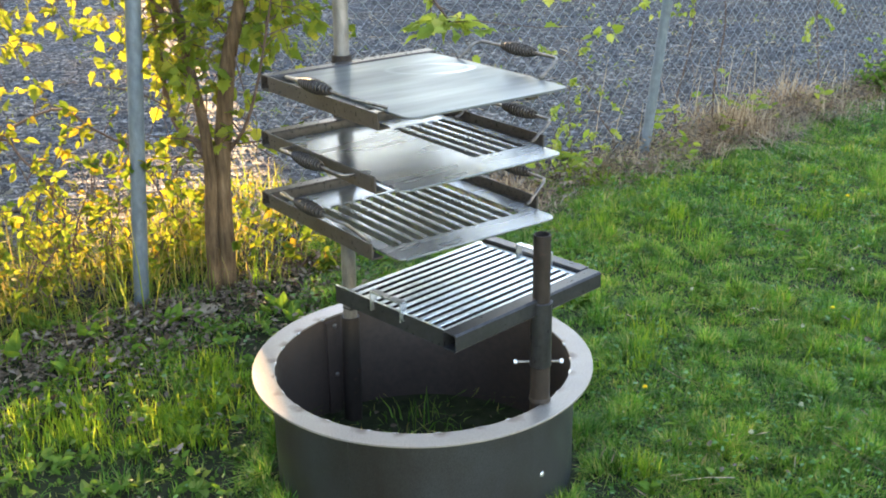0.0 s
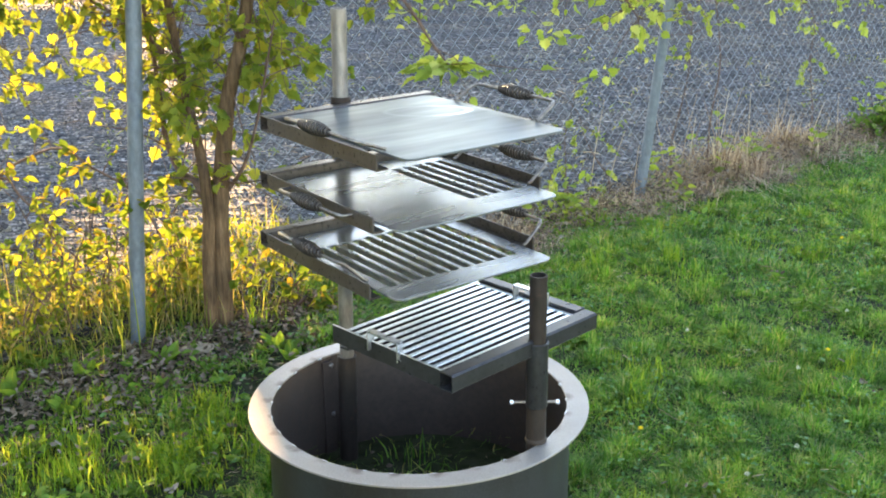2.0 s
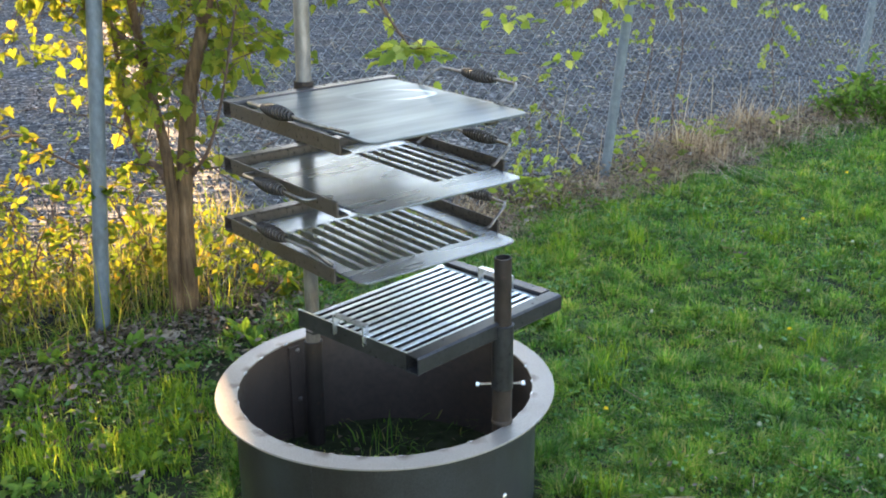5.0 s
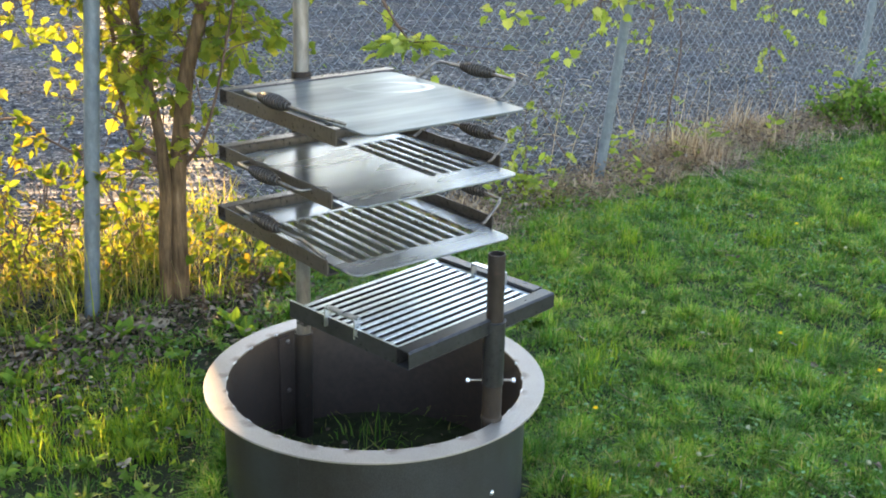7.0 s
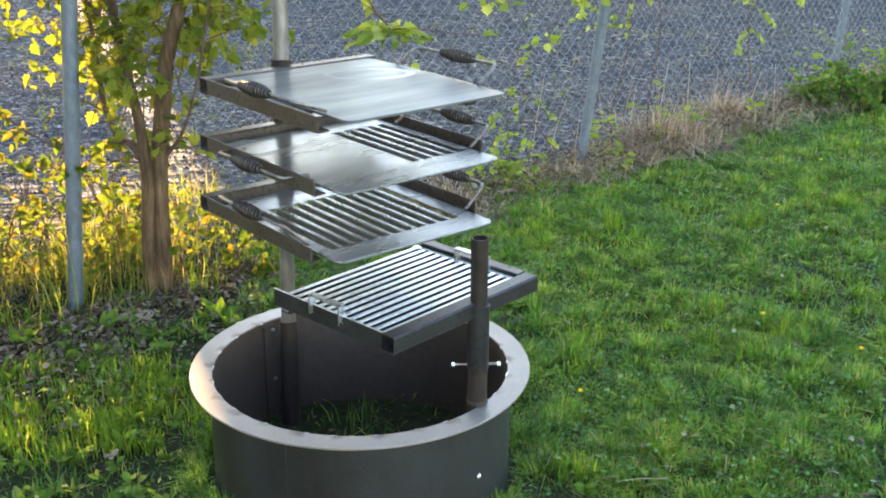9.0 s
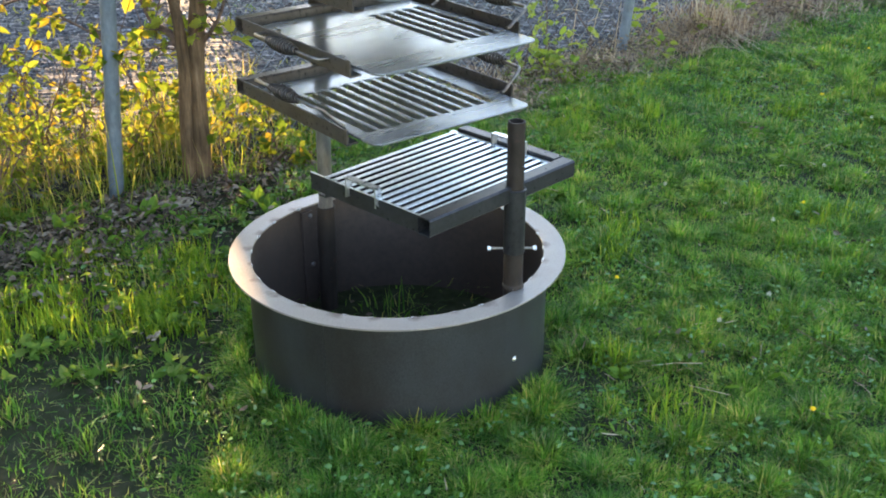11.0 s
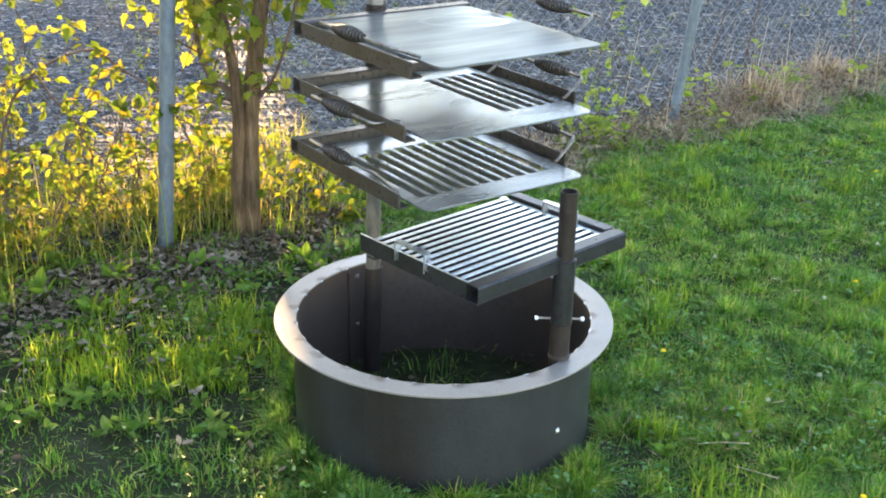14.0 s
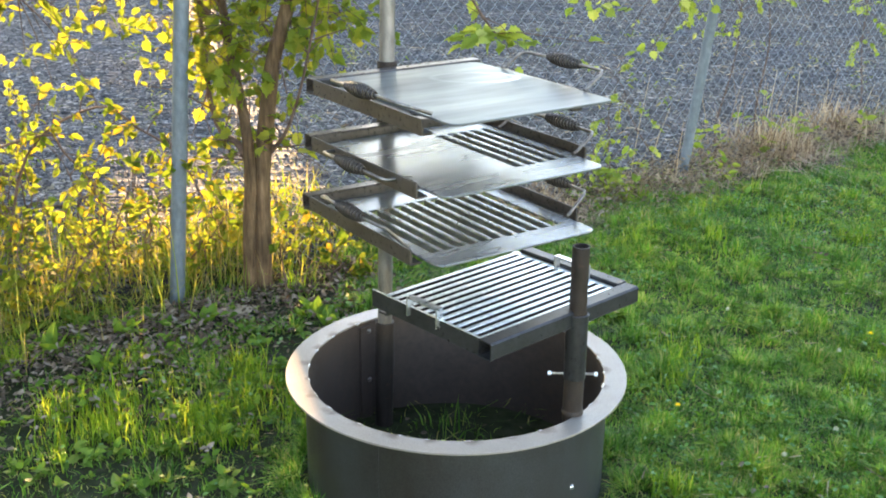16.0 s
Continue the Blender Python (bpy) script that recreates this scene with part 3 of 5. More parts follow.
def build_grate():
    m = pose(0.111, -0.109, 0.554, 0, 0, -45.5)
    frame_ob = thing("grate_frame", "U-shaped dark square-tube frame on a sleeve round the front post", "grill frame", "", m)
    s, ha, hb = 0.038, 0.187, 0.238
    tall, up = 0.042, 0.010
    part("arm_tube", square_tube_bm(2 * hb + s / 2, tall), M_GRATE_TUBE, frame_ob, "", pose(ha, -hb - 0.005, up - tall / 2, 0, 0, 90))
    part("arm_bar", angle_bm(2 * hb - 0.03, 0.03, 0.03), M_GRATE_TUBE, frame_ob, "low angle-iron arm under the grate", pose(-ha + 0.03, -hb + 0.01, -0.02, 0, 0, 90))
    part("back_tube", square_tube_bm(2 * ha - tall / 2 - 0.03, s), M_GRATE_TUBE, frame_ob, "", pose(-ha + 0.028, hb + 0.005, up - s / 2))
    part("ledge", box_bm(ha - tall / 2 - 0.02, ha - tall / 2, -hb + 0.01, hb - s / 2, -0.024, -0.020, 0.0008), M_GRATE_TUBE, frame_ob)
    here = m.inverted() @ Vector((POST.x, POST.y, 0.5))
    part("sleeve", pipe_bm(0.0256, 0.0042, 0.392 - 0.554, 0.0), M_GRATE_TUBE, frame_ob, "", Matrix.Translation((here.x, here.y, 0)))
    part("sleeve_lip", lathe_bm([(0.0272, -0.005), (0.0272, -0.001), (0.0222, -0.0005), (0.0222, -0.005)], 32), M_GRATE_TUBE, frame_ob, "", Matrix.Translation((here.x, here.y, 0)))
    part("gusset", box_bm(ha + s / 2 - 0.002, max(here.x - 0.02, ha + s / 2 + 0.004), here.y - 0.015, here.y + 0.015, -0.036, -0.004), M_GRATE_TUBE, frame_ob)
    grate = thing("cooking_grate", "bright steel bar grate with flat-bar handles, lying in its frame", "grill grate", "", m)
    n, a0, a1, b0, b1 = 13, -0.160, 0.157, -0.232, 0.205
    half = 0.0066
    prof = [(-half, 0.0004), (-half * 0.8, 0.0018), (half * 0.8, 0.0018), (half, 0.0004), (half, -0.014), (-half, -0.014)]
    bm = bmesh.new()
    rows = [[bm.verts.new((x, y, z)) for x, z in prof] for y in (b0, b1 + 0.004)]
    for k in range(6):
        bm.faces.new((rows[0][k], rows[0][(k + 1) % 6], rows[1][(k + 1) % 6], rows[1][k]))
    for r in rows:
        bm.faces.new(r)
    bmesh.ops.recalc_face_normals(bm, faces=bm.faces[:])
    me = None
    for k in range(n):
        at = Matrix.Translation((a0 + (a1 - a0) * k / (n - 1), 0, 0.001))
        if me is None:
            me = part("bar", bm, M_BAR, grate, "steel bar, bright on top, sides darkened for shaded gaps", at).data
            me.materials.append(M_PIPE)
            # Sides take the dark steel in place of shade between the bars.
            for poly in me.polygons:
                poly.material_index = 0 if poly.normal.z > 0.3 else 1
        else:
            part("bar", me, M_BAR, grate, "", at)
    part("front_bar", box_bm(-0.2, 0.166, b0 - 0.006, b0 - 0.001, -0.034, 0.008, 0.001), M_GRATE_TUBE, grate, "dark flat end bar with a bright edge")
    part("bright_edge", box_bm(-0.2, 0.166, b0 - 0.0062, b0 - 0.0008, 0.0082, 0.0094, 0.0004), M_BAR, grate, "bright top edge")
    part("back_bar", box_bm(-0.178, 0.166, b1 + 0.006, b1 + 0.022, -0.014, 0.0006, 0.001), M_BAR, grate)
    for b, mid in ((b0 - 0.0065, -0.012), (b1 + 0.007, 0.03)):
        bm = bmesh.new()
        w, h, t = 0.052, 0.036, 0.004
        outline = [(-w, -0.012), (-w, h), (w, h), (w, -0.012), (w - t, -0.012), (w - t, h - t), (-w + t, h - t), (-w + t, -0.012)]
        f0 = [bm.verts.new((mid + x, b - 0.009, z)) for x, z in outline]
        f1 = [bm.verts.new((mid + x, b + 0.009, z)) for x, z in outline]
        for k in range(8):
            bm.faces.new((f0[k], f0[(k + 1) % 8], f1[(k + 1) % 8], f1[k]))
        for q in (f0, f1):
            for idx in ((0, 1, 6, 7), (1, 2, 5, 6), (2, 3, 4, 5)):
                bm.faces.new([q[i] for i in idx])
        bmesh.ops.recalc_face_normals(bm, faces=bm.faces[:])
        part("handle", bm, M_ZINC, grate, "flat-bar handle")


build_grate()


# ---- fence ----
def build_fence():
    fence = thing("chain_link_fence", "galvanised chain-link fence with leaning posts, overgrown with weeds", "fence")
    posts = [((-1.022, 1.055, -0.05), (-0.910, 1.146, 1.55), 0.026), ((1.039, 2.800, -0.05), (1.205, 2.815, 1.55), 0.025),
             ((2.93, 4.43, -0.05), (3.06, 4.46, 1.55), 0.025), ((5.0, 6.15, -0.05), (5.1, 6.15, 1.55), 0.025)]
    for low, high, r in posts:
        low, high = Vector(low), Vector(high)
        pts = [low.lerp(high, k / 6) for k in range(7)]
        post = tube("post", pts + [high + Vector((0, 0, 0.012))], [r] * 7 + [r * 0.6], M_GALV, fence, 20)
    pitch, top = 0.036, 1.5
    steps = int(top / pitch)
    g = Joined()
    for k in range(11, 240):
        j = np.arange(steps + 1)
        u = (k + ((j + k) % 2)) * pitch
        out = 0.03 + 0.0015 * np.where((j + k) % 2 == 0, 1, -1) + 0.012 * np.sin(u * 1.7) * (j / steps)
        base = np.array([FENCE0[:]]) + u[:, None] * np.array([FENCE_DIR[:]]) + out[:, None] * np.array([FENCE_OUT[:]])
        base[:, 2] = 0.03 + j * pitch
        v, f = tube_arrays(base, 0.0012, 3)
        g.add(v, f)
    part("chain_link_mesh", g.mesh("chain_link_mesh"), M_WIRE, fence, "diamond mesh of thin galvanised wire")
    a, b = along_fence(0.0, 0.03, 1.53), along_fence(8.6, 0.03, 1.53)
    tube("top_wire", [a.lerp(b, k / 8) for k in range(9)], 0.003, M_GALV, fence, 6)


build_fence()


# ---- vegetation helpers ----
RNG = np.random.default_rng(11)
M_GRASS = leafy("lawn_grass", [(0.027, 0.082, 0.014), (0.05, 0.152, 0.023), (0.08, 0.218, 0.034), (0.118, 0.266, 0.047), (0.172, 0.282, 0.072), (0.3, 0.29, 0.15)], 0.42, 0.4, (1.9, (1.42, 1.16, 0.92)))
# Yellower than the lawn, standing in for sun shining through the tufts.
M_TUFT = leafy("backlit_grass", [(0.07, 0.16, 0.014), (0.12, 0.235, 0.022), (0.19, 0.3, 0.03), (0.28, 0.33, 0.05)], 0.5, 0.45)
M_CLOVER = leafy("clover_leaf", [(0.05, 0.13, 0.033), (0.078, 0.185, 0.055), (0.115, 0.24, 0.085), (0.17, 0.29, 0.14)], 0.3, 0.6)
M_TALL = leafy("tall_grass", [(0.09, 0.165, 0.022), (0.15, 0.21, 0.034), (0.22, 0.23, 0.055), (0.3, 0.25, 0.12)], 0.4, 0.8)
M_STRAW = leafy("dry_grass", [(0.09, 0.06, 0.046), (0.25, 0.175, 0.13), (0.4, 0.3, 0.225), (0.6, 0.5, 0.4)], 0.3, 0.7)
M_MAPLE = leafy("maple_leaf", [(0.09, 0.14, 0.02), (0.125, 0.18, 0.027), (0.165, 0.212, 0.032), (0.25, 0.25, 0.038)], 0.5, 0.8)
M_SHRUB = leafy("shrub_leaf", [(0.06, 0.11, 0.014), (0.09, 0.14, 0.018), (0.14, 0.16, 0.02), (0.24, 0.18, 0.024)], 0.45, 0.8)
M_VINE = leafy("vine_leaf", [(0.12, 0.2, 0.03), (0.19, 0.27, 0.045), (0.27, 0.32, 0.06)], 0.5, 0.45)
# Lime tone; on the leaf spray it stands in for sunlight.
M_LIME = leafy("lime_leaf", [(0.15, 0.225, 0.035), (0.21, 0.29, 0.055), (0.3, 0.37, 0.09), (0.42, 0.45, 0.15)], 0.5, 0.75)
M_WEED = leafy("weed_leaf", [(0.05, 0.112, 0.014), (0.075, 0.16, 0.021), (0.115, 0.21, 0.034), (0.165, 0.235, 0.06)], 0.4, 0.6)
M_DEAD = leafy("dead_leaf", [(0.06, 0.045, 0.032), (0.115, 0.087, 0.064), (0.185, 0.145, 0.11), (0.3, 0.25, 0.2)], 0.12, 0.8)
M_FLOWER = leafy("dandelion_petal", [(0.75, 0.56, 0.02), (0.85, 0.68, 0.04)], 0.3, 0.6)
M_PETAL = leafy("clover_petal", [(0.3, 0.33, 0.24), (0.42, 0.44, 0.35), (0.52, 0.52, 0.44)], 0.3, 0.6)
M_STONE = leafy("gravel_stone", [(0.024, 0.024, 0.026), (0.078, 0.077, 0.081), (0.1, 0.098, 0.1), (0.15, 0.146, 0.144), (0.24, 0.23, 0.218)], 0.0, 0.8, (0.5, (1.12, 1.0, 0.93)))

MAPLE_2D = [(0.0, 0.0), (-0.1, 0.2), (0.06, 0.26), (0.1, 0.47), (0.29, 0.37), (0.44, 0.5), (0.52, 0.3), (0.66, 0.32), (0.72, 0.15), (1.0, 0.0), (0.72, -0.15), (0.66, -0.32), (0.52, -0.3), (0.44, -0.5), (0.29, -0.37), (0.1, -0.47), (0.06, -0.26), (-0.1, -0.2)]
OVATE_2D = [(0.0, 0.0), (0.22, 0.22), (0.5, 0.27), (0.78, 0.16), (1.0, 0.0), (0.78, -0.16), (0.5, -0.27), (0.22, -0.22)]
THIN_2D = [(0.0, 0.0), (0.3, 0.025), (0.7, 0.03), (1.0, 0.0), (0.7, -0.03), (0.3, -0.025)]
LONG_2D = [(0.0, 0.0), (0.3, 0.07), (0.6, 0.12), (0.85, 0.08), (1.0, 0.0), (0.85, -0.08), (0.6, -0.12), (0.3, -0.07)]


def leaf_shape(outline, fold=0.25, droop=0.25):
    pts = [(0.4, 0.0)] + outline
    v = np.array([(x, y, fold * abs(y) - droop * x * x) for x, y in pts])
    n = len(outline)
    return v, np.array([(0, 1 + k, 1 + (k + 1) % n) for k in range(n)])


def leaf_mesh(name, places, ways, sizes, shape, tilt=0.6, rng=RNG):
    """Many leaves: each at a place, its length along its way, its face mostly to the sky."""
    places, ways, sizes = np.asarray(places, float), np.asarray(ways, float), np.asarray(sizes, float)
    n = len(places)
    x = ways / (np.linalg.norm(ways, axis=1)[:, None] + 1e-9)
    up = np.array([0, 0, 1.0]) + rng.normal(0, tilt, (n, 3))
    y = np.cross(up, x)
    y /= np.linalg.norm(y, axis=1)[:, None] + 1e-9
    z = np.cross(x, y)
    v, f = shape
    bend = rng.uniform(0.2, 1.6, n)[:, None]
    out = places[:, None] + sizes[:, None, None] * (v[None, :, 0:1] * x[:, None] + v[None, :, 1:2] * y[:, None] + (v[None, :, 2] * bend)[..., None] * z[:, None])
    tris = f[None] + (np.arange(n) * len(v))[:, None, None]
    return tri_mesh(name, out.reshape(-1, 3), tris.reshape(-1, 3))


def blade_mesh(name, xy, ground, heights, widths, lean=0.45, rng=RNG, away=None):
    """Grass blades of three joints, bent over to one side."""
    n = len(xy)
    az = rng.uniform(0, 2 * np.pi, n) if away is None else away + rng.normal(0, 1.3, n)
    face = az + np.pi / 2 + rng.normal(0, 0.5, n)
    bend = np.abs(rng.normal(0, lean, n)) + 0.08
    d = np.stack([np.cos(az), np.sin(az), 0 * az], -1)
    w = np.stack([np.cos(face), np.sin(face), 0 * az], -1) * widths[:, None] / 2
    base = np.stack([xy[:, 0], xy[:, 1], ground], -1)
    up = np.array([0, 0, 1.0])

    def at(s):
        return base + heights[:, None] * (s * up * (1 - 0.35 * bend[:, None] * s) + d * bend[:, None] * s * s)

    v = np.stack([base - w, base + w, at(0.5) - w * 0.8, at(0.5) + w * 0.8, at(1.0)], 1)
    f = np.array([(0, 1, 3), (0, 3, 2), (2, 3, 4)])
    tris = f[None] + (np.arange(n) * 5)[:, None, None]
    return tri_mesh(name, v.reshape(-1, 3), tris.reshape(-1, 3))


def value_noise(x, y, scale, seed):
    """Smooth noise on arrays, 0 to 1."""
    table = np.random.default_rng(seed).random((64, 64))
    u, v = x * scale + 100, y * scale + 100
    i, j = np.floor(u).astype(int), np.floor(v).astype(int)
    fu, fv = u - i, v - j
    fu, fv = fu * fu * (3 - 2 * fu), fv * fv * (3 - 2 * fv)
    a, b, c, d = table[i % 64, j % 64], table[(i + 1) % 64, j % 64], table[i % 64, (j + 1) % 64], table[(i + 1) % 64, (j + 1) % 64]
    return (a * (1 - fu) + b * fu) * (1 - fv) + (c * (1 - fu) + d * fu) * fv


def tufts_at(x, y, cell, seed):
    """For each place the nearest of a scatter of tufts: distance, way out from it, its vigour."""
    table = np.random.default_rng(seed).random((3, 128, 128))
    i, j = np.floor(x / cell).astype(int), np.floor(y / cell).astype(int)
    best, way, vigour = np.full(len(x), 9.0), np.zeros(len(x)), np.zeros(len(x))
    for di in (-1, 0, 1):
        for dj in (-1, 0, 1):
            a, b = (i + di) % 128, (j + dj) % 128
            dx, dy = x - (i + di + table[0, a, b]) * cell, y - (j + dj + table[1, a, b]) * cell
            d = np.hypot(dx, dy)
            near = d < best
            best = np.where(near, d, best)
            way = np.where(near, np.arctan2(dy, dx), way)
            vigour = np.where(near, table[2, a, b], vigour)
    return best, way, vigour


def lawn_z(x, y):
    return np.array([lawn_height(a, b) for a, b in zip(x, y)])


def lawn_tables():
    """The lawn's height on a fine grid, to look up many places at once."""
    gx, gy = np.linspace(-5, 8, 261), np.linspace(-3, 9, 241)
    return gx, gy, np.array([[lawn_height(a, b) for b in gy] for a in gx])


LAWN_X, LAWN_Y, LAWN_Z = lawn_tables()


def lawn_fast(x, y):
    i = np.clip(((x + 5) / 0.05).round().astype(int), 0, 260)
    j = np.clip(((y + 3) / 0.05).round().astype(int), 0, 240)
    return LAWN_Z[i, j]


def fence_coords(x, y):
    dx, dy = x - FENCE0.x, y - FENCE0.y
    return dx * FENCE_DIR.x + dy * FENCE_DIR.y, dx * FENCE_OUT.x + dy * FENCE_OUT.y


def in_view(x, y):
    """The wedge of lawn before the camera, which has the fine grass."""
    return (np.abs(x - 0.07) < 0.48 * (y + 2.75)) & (y > -0.85)


# ---- lawn ----
def build_lawn():
    n = 1050000
    y = -0.85 + 7.1 * RNG.random(n) ** 1.35
    x = 0.07 + RNG.uniform(-0.48, 0.48, n) * (y + 2.75)
    u, out = fence_coords(x, y)
    r = np.hypot(x, y)
    dist, way, vigour = tufts_at(x, y, 0.105, 31)
    patch = value_noise(x, y, 2.2, 3)
    keep = in_view(x, y) & (out < 0.12) & (np.abs(r - 0.384) > 0.02)
    core = np.clip(1.15 - dist / (0.045 + 0.035 * vigour), 0, 1)
    density = np.clip(np.where(x < -0.42, 0.2, 0.46) + 0.9 * core * (0.35 + 0.8 * vigour) + 0.2 * (value_noise(x, y, 14.0, 2) - 0.5) - 0.4 * np.clip((patch - 0.62) * 6, 0, 1), 0.05, 1)
    density *= np.where((u < 0.6) & (out > -0.3), 0.5, 1.0)
    # Thinned here so that bare dark soil darkens this corner in place of shade.
    density *= np.where((x < -0.5) & (y < 0.22), 0.24, 1.0)
    density *= np.where(r < 0.38, 0.006 + 0.035 * np.exp(-((x + 0.02) ** 2 + (y - 0.1) ** 2) / 0.03), 1.0) * np.where((x < -0.4) & (r > 0.5), 0.42 + 0.4 * (value_noise(x, y, 3.0, 77) > 0.52), 1.0)
    density *= np.where((x < -0.45) & (out > -0.75) & (u < 0.6), 0.3 + 0.9 * (value_noise(x, y, 4.5, 41) > 0.55), 1.0)
    density *= np.clip(0.62 + 0.3 * (y + 0.8), 0.6, 1) * np.clip(1.45 - 0.1 * (y + 0.8), 0.5, 1)
    density = np.where((r > 0.38) & (r < 0.43), np.maximum(density, 0.55), density)
    keep &= RNG.random(n) < density * 0.95
    x, y, u, out, r, core, vigour, way = x[keep], y[keep], u[keep], out[keep], r[keep], core[keep], vigour[keep], way[keep]
    m = len(x)
    h = (0.024 + 0.056 * core * vigour ** 1.7) * RNG.uniform(0.55, 1.35, m)
    h *= np.where((r > 0.38) & (r < 0.46), 1.1, 1.0) * np.where(r < 0.38, 0.7 + 1.0 * np.exp(-((x + 0.02) ** 2 + (y - 0.12) ** 2) / 0.02), 1.0)
    w = RNG.uniform(0.002, 0.005, m) * (1 + 0.1 * (y + 0.8))
    ob = part("lawn_grass", blade_mesh("lawn_grass", np.stack([x, y], -1), lawn_fast(x, y) - 0.006, h, w, 0.9, RNG, way), M_GRASS)
    tagged(ob, "uneven green lawn grass with longer tufts", "grass", kind="stuff")
    # coarser grass on the rest of the lawn
    k = 210000
    x, y = RNG.uniform(-3.3, 8.0, k), RNG.uniform(-7.0, 8.0, k)
    ok = ~in_view(x, y) & (fence_coords(x, y)[1] < 0.05)
    x, y = x[ok], y[ok]
    ob = part("rough_grass", blade_mesh("rough_grass", np.stack([x, y], -1), lawn_fast(x, y) - 0.008, RNG.uniform(0.03, 0.08, len(x)), RNG.uniform(0.008, 0.016, len(x)), 0.9), M_GRASS)
    tagged(ob, "coarse green grass on the rest of the lawn", "grass", kind="stuff")
    # longer upright tufts
    tufts = RNG.uniform((-1.55, 0.08), (-0.42, 0.75), (24, 2))
    tufts = np.concatenate([tufts, RNG.uniform((0.6, 0.3), (3.0, 2.6), (26, 2)), [(-0.98, 0.28), (-0.74, 0.22), (-0.9, 0.3), (-0.68, 0.28), (0.56, -0.1), (0.66, -0.35), (-0.6, 1.2), (-0.97, 0.2), (-1.03, 0.23), (-0.73, 0.14), (-0.79, 0.22), (-0.62, 0.45), (-0.46, 0.28), (-1.1, 0.0), (-0.82, 0.05)]])
    pts, hs = [], []
    for cx, cy in tufts:
        k = RNG.integers(40, 100)
        pts.append(RNG.normal((cx, cy), RNG.uniform(0.025, 0.06), (k, 2)))
        hs.append(RNG.uniform(0.05, 0.11) * RNG.uniform(0.6, 1.1, k))
    pts, hs = np.concatenate(pts), np.concatenate(hs)
    ok = np.hypot(pts[:, 0], pts[:, 1]) > 0.5
    pts, hs = pts[ok], hs[ok]
    ob = part("grass_tufts", blade_mesh("grass_tufts", pts, lawn_z(*pts.T) - 0.004, hs, RNG.uniform(0.003, 0.005, len(pts)), 0.35), M_TUFT)
    tagged(ob, "upright tufts of longer grass, coloured yellow-green as if backlit", "grass", kind="stuff")


build_lawn()


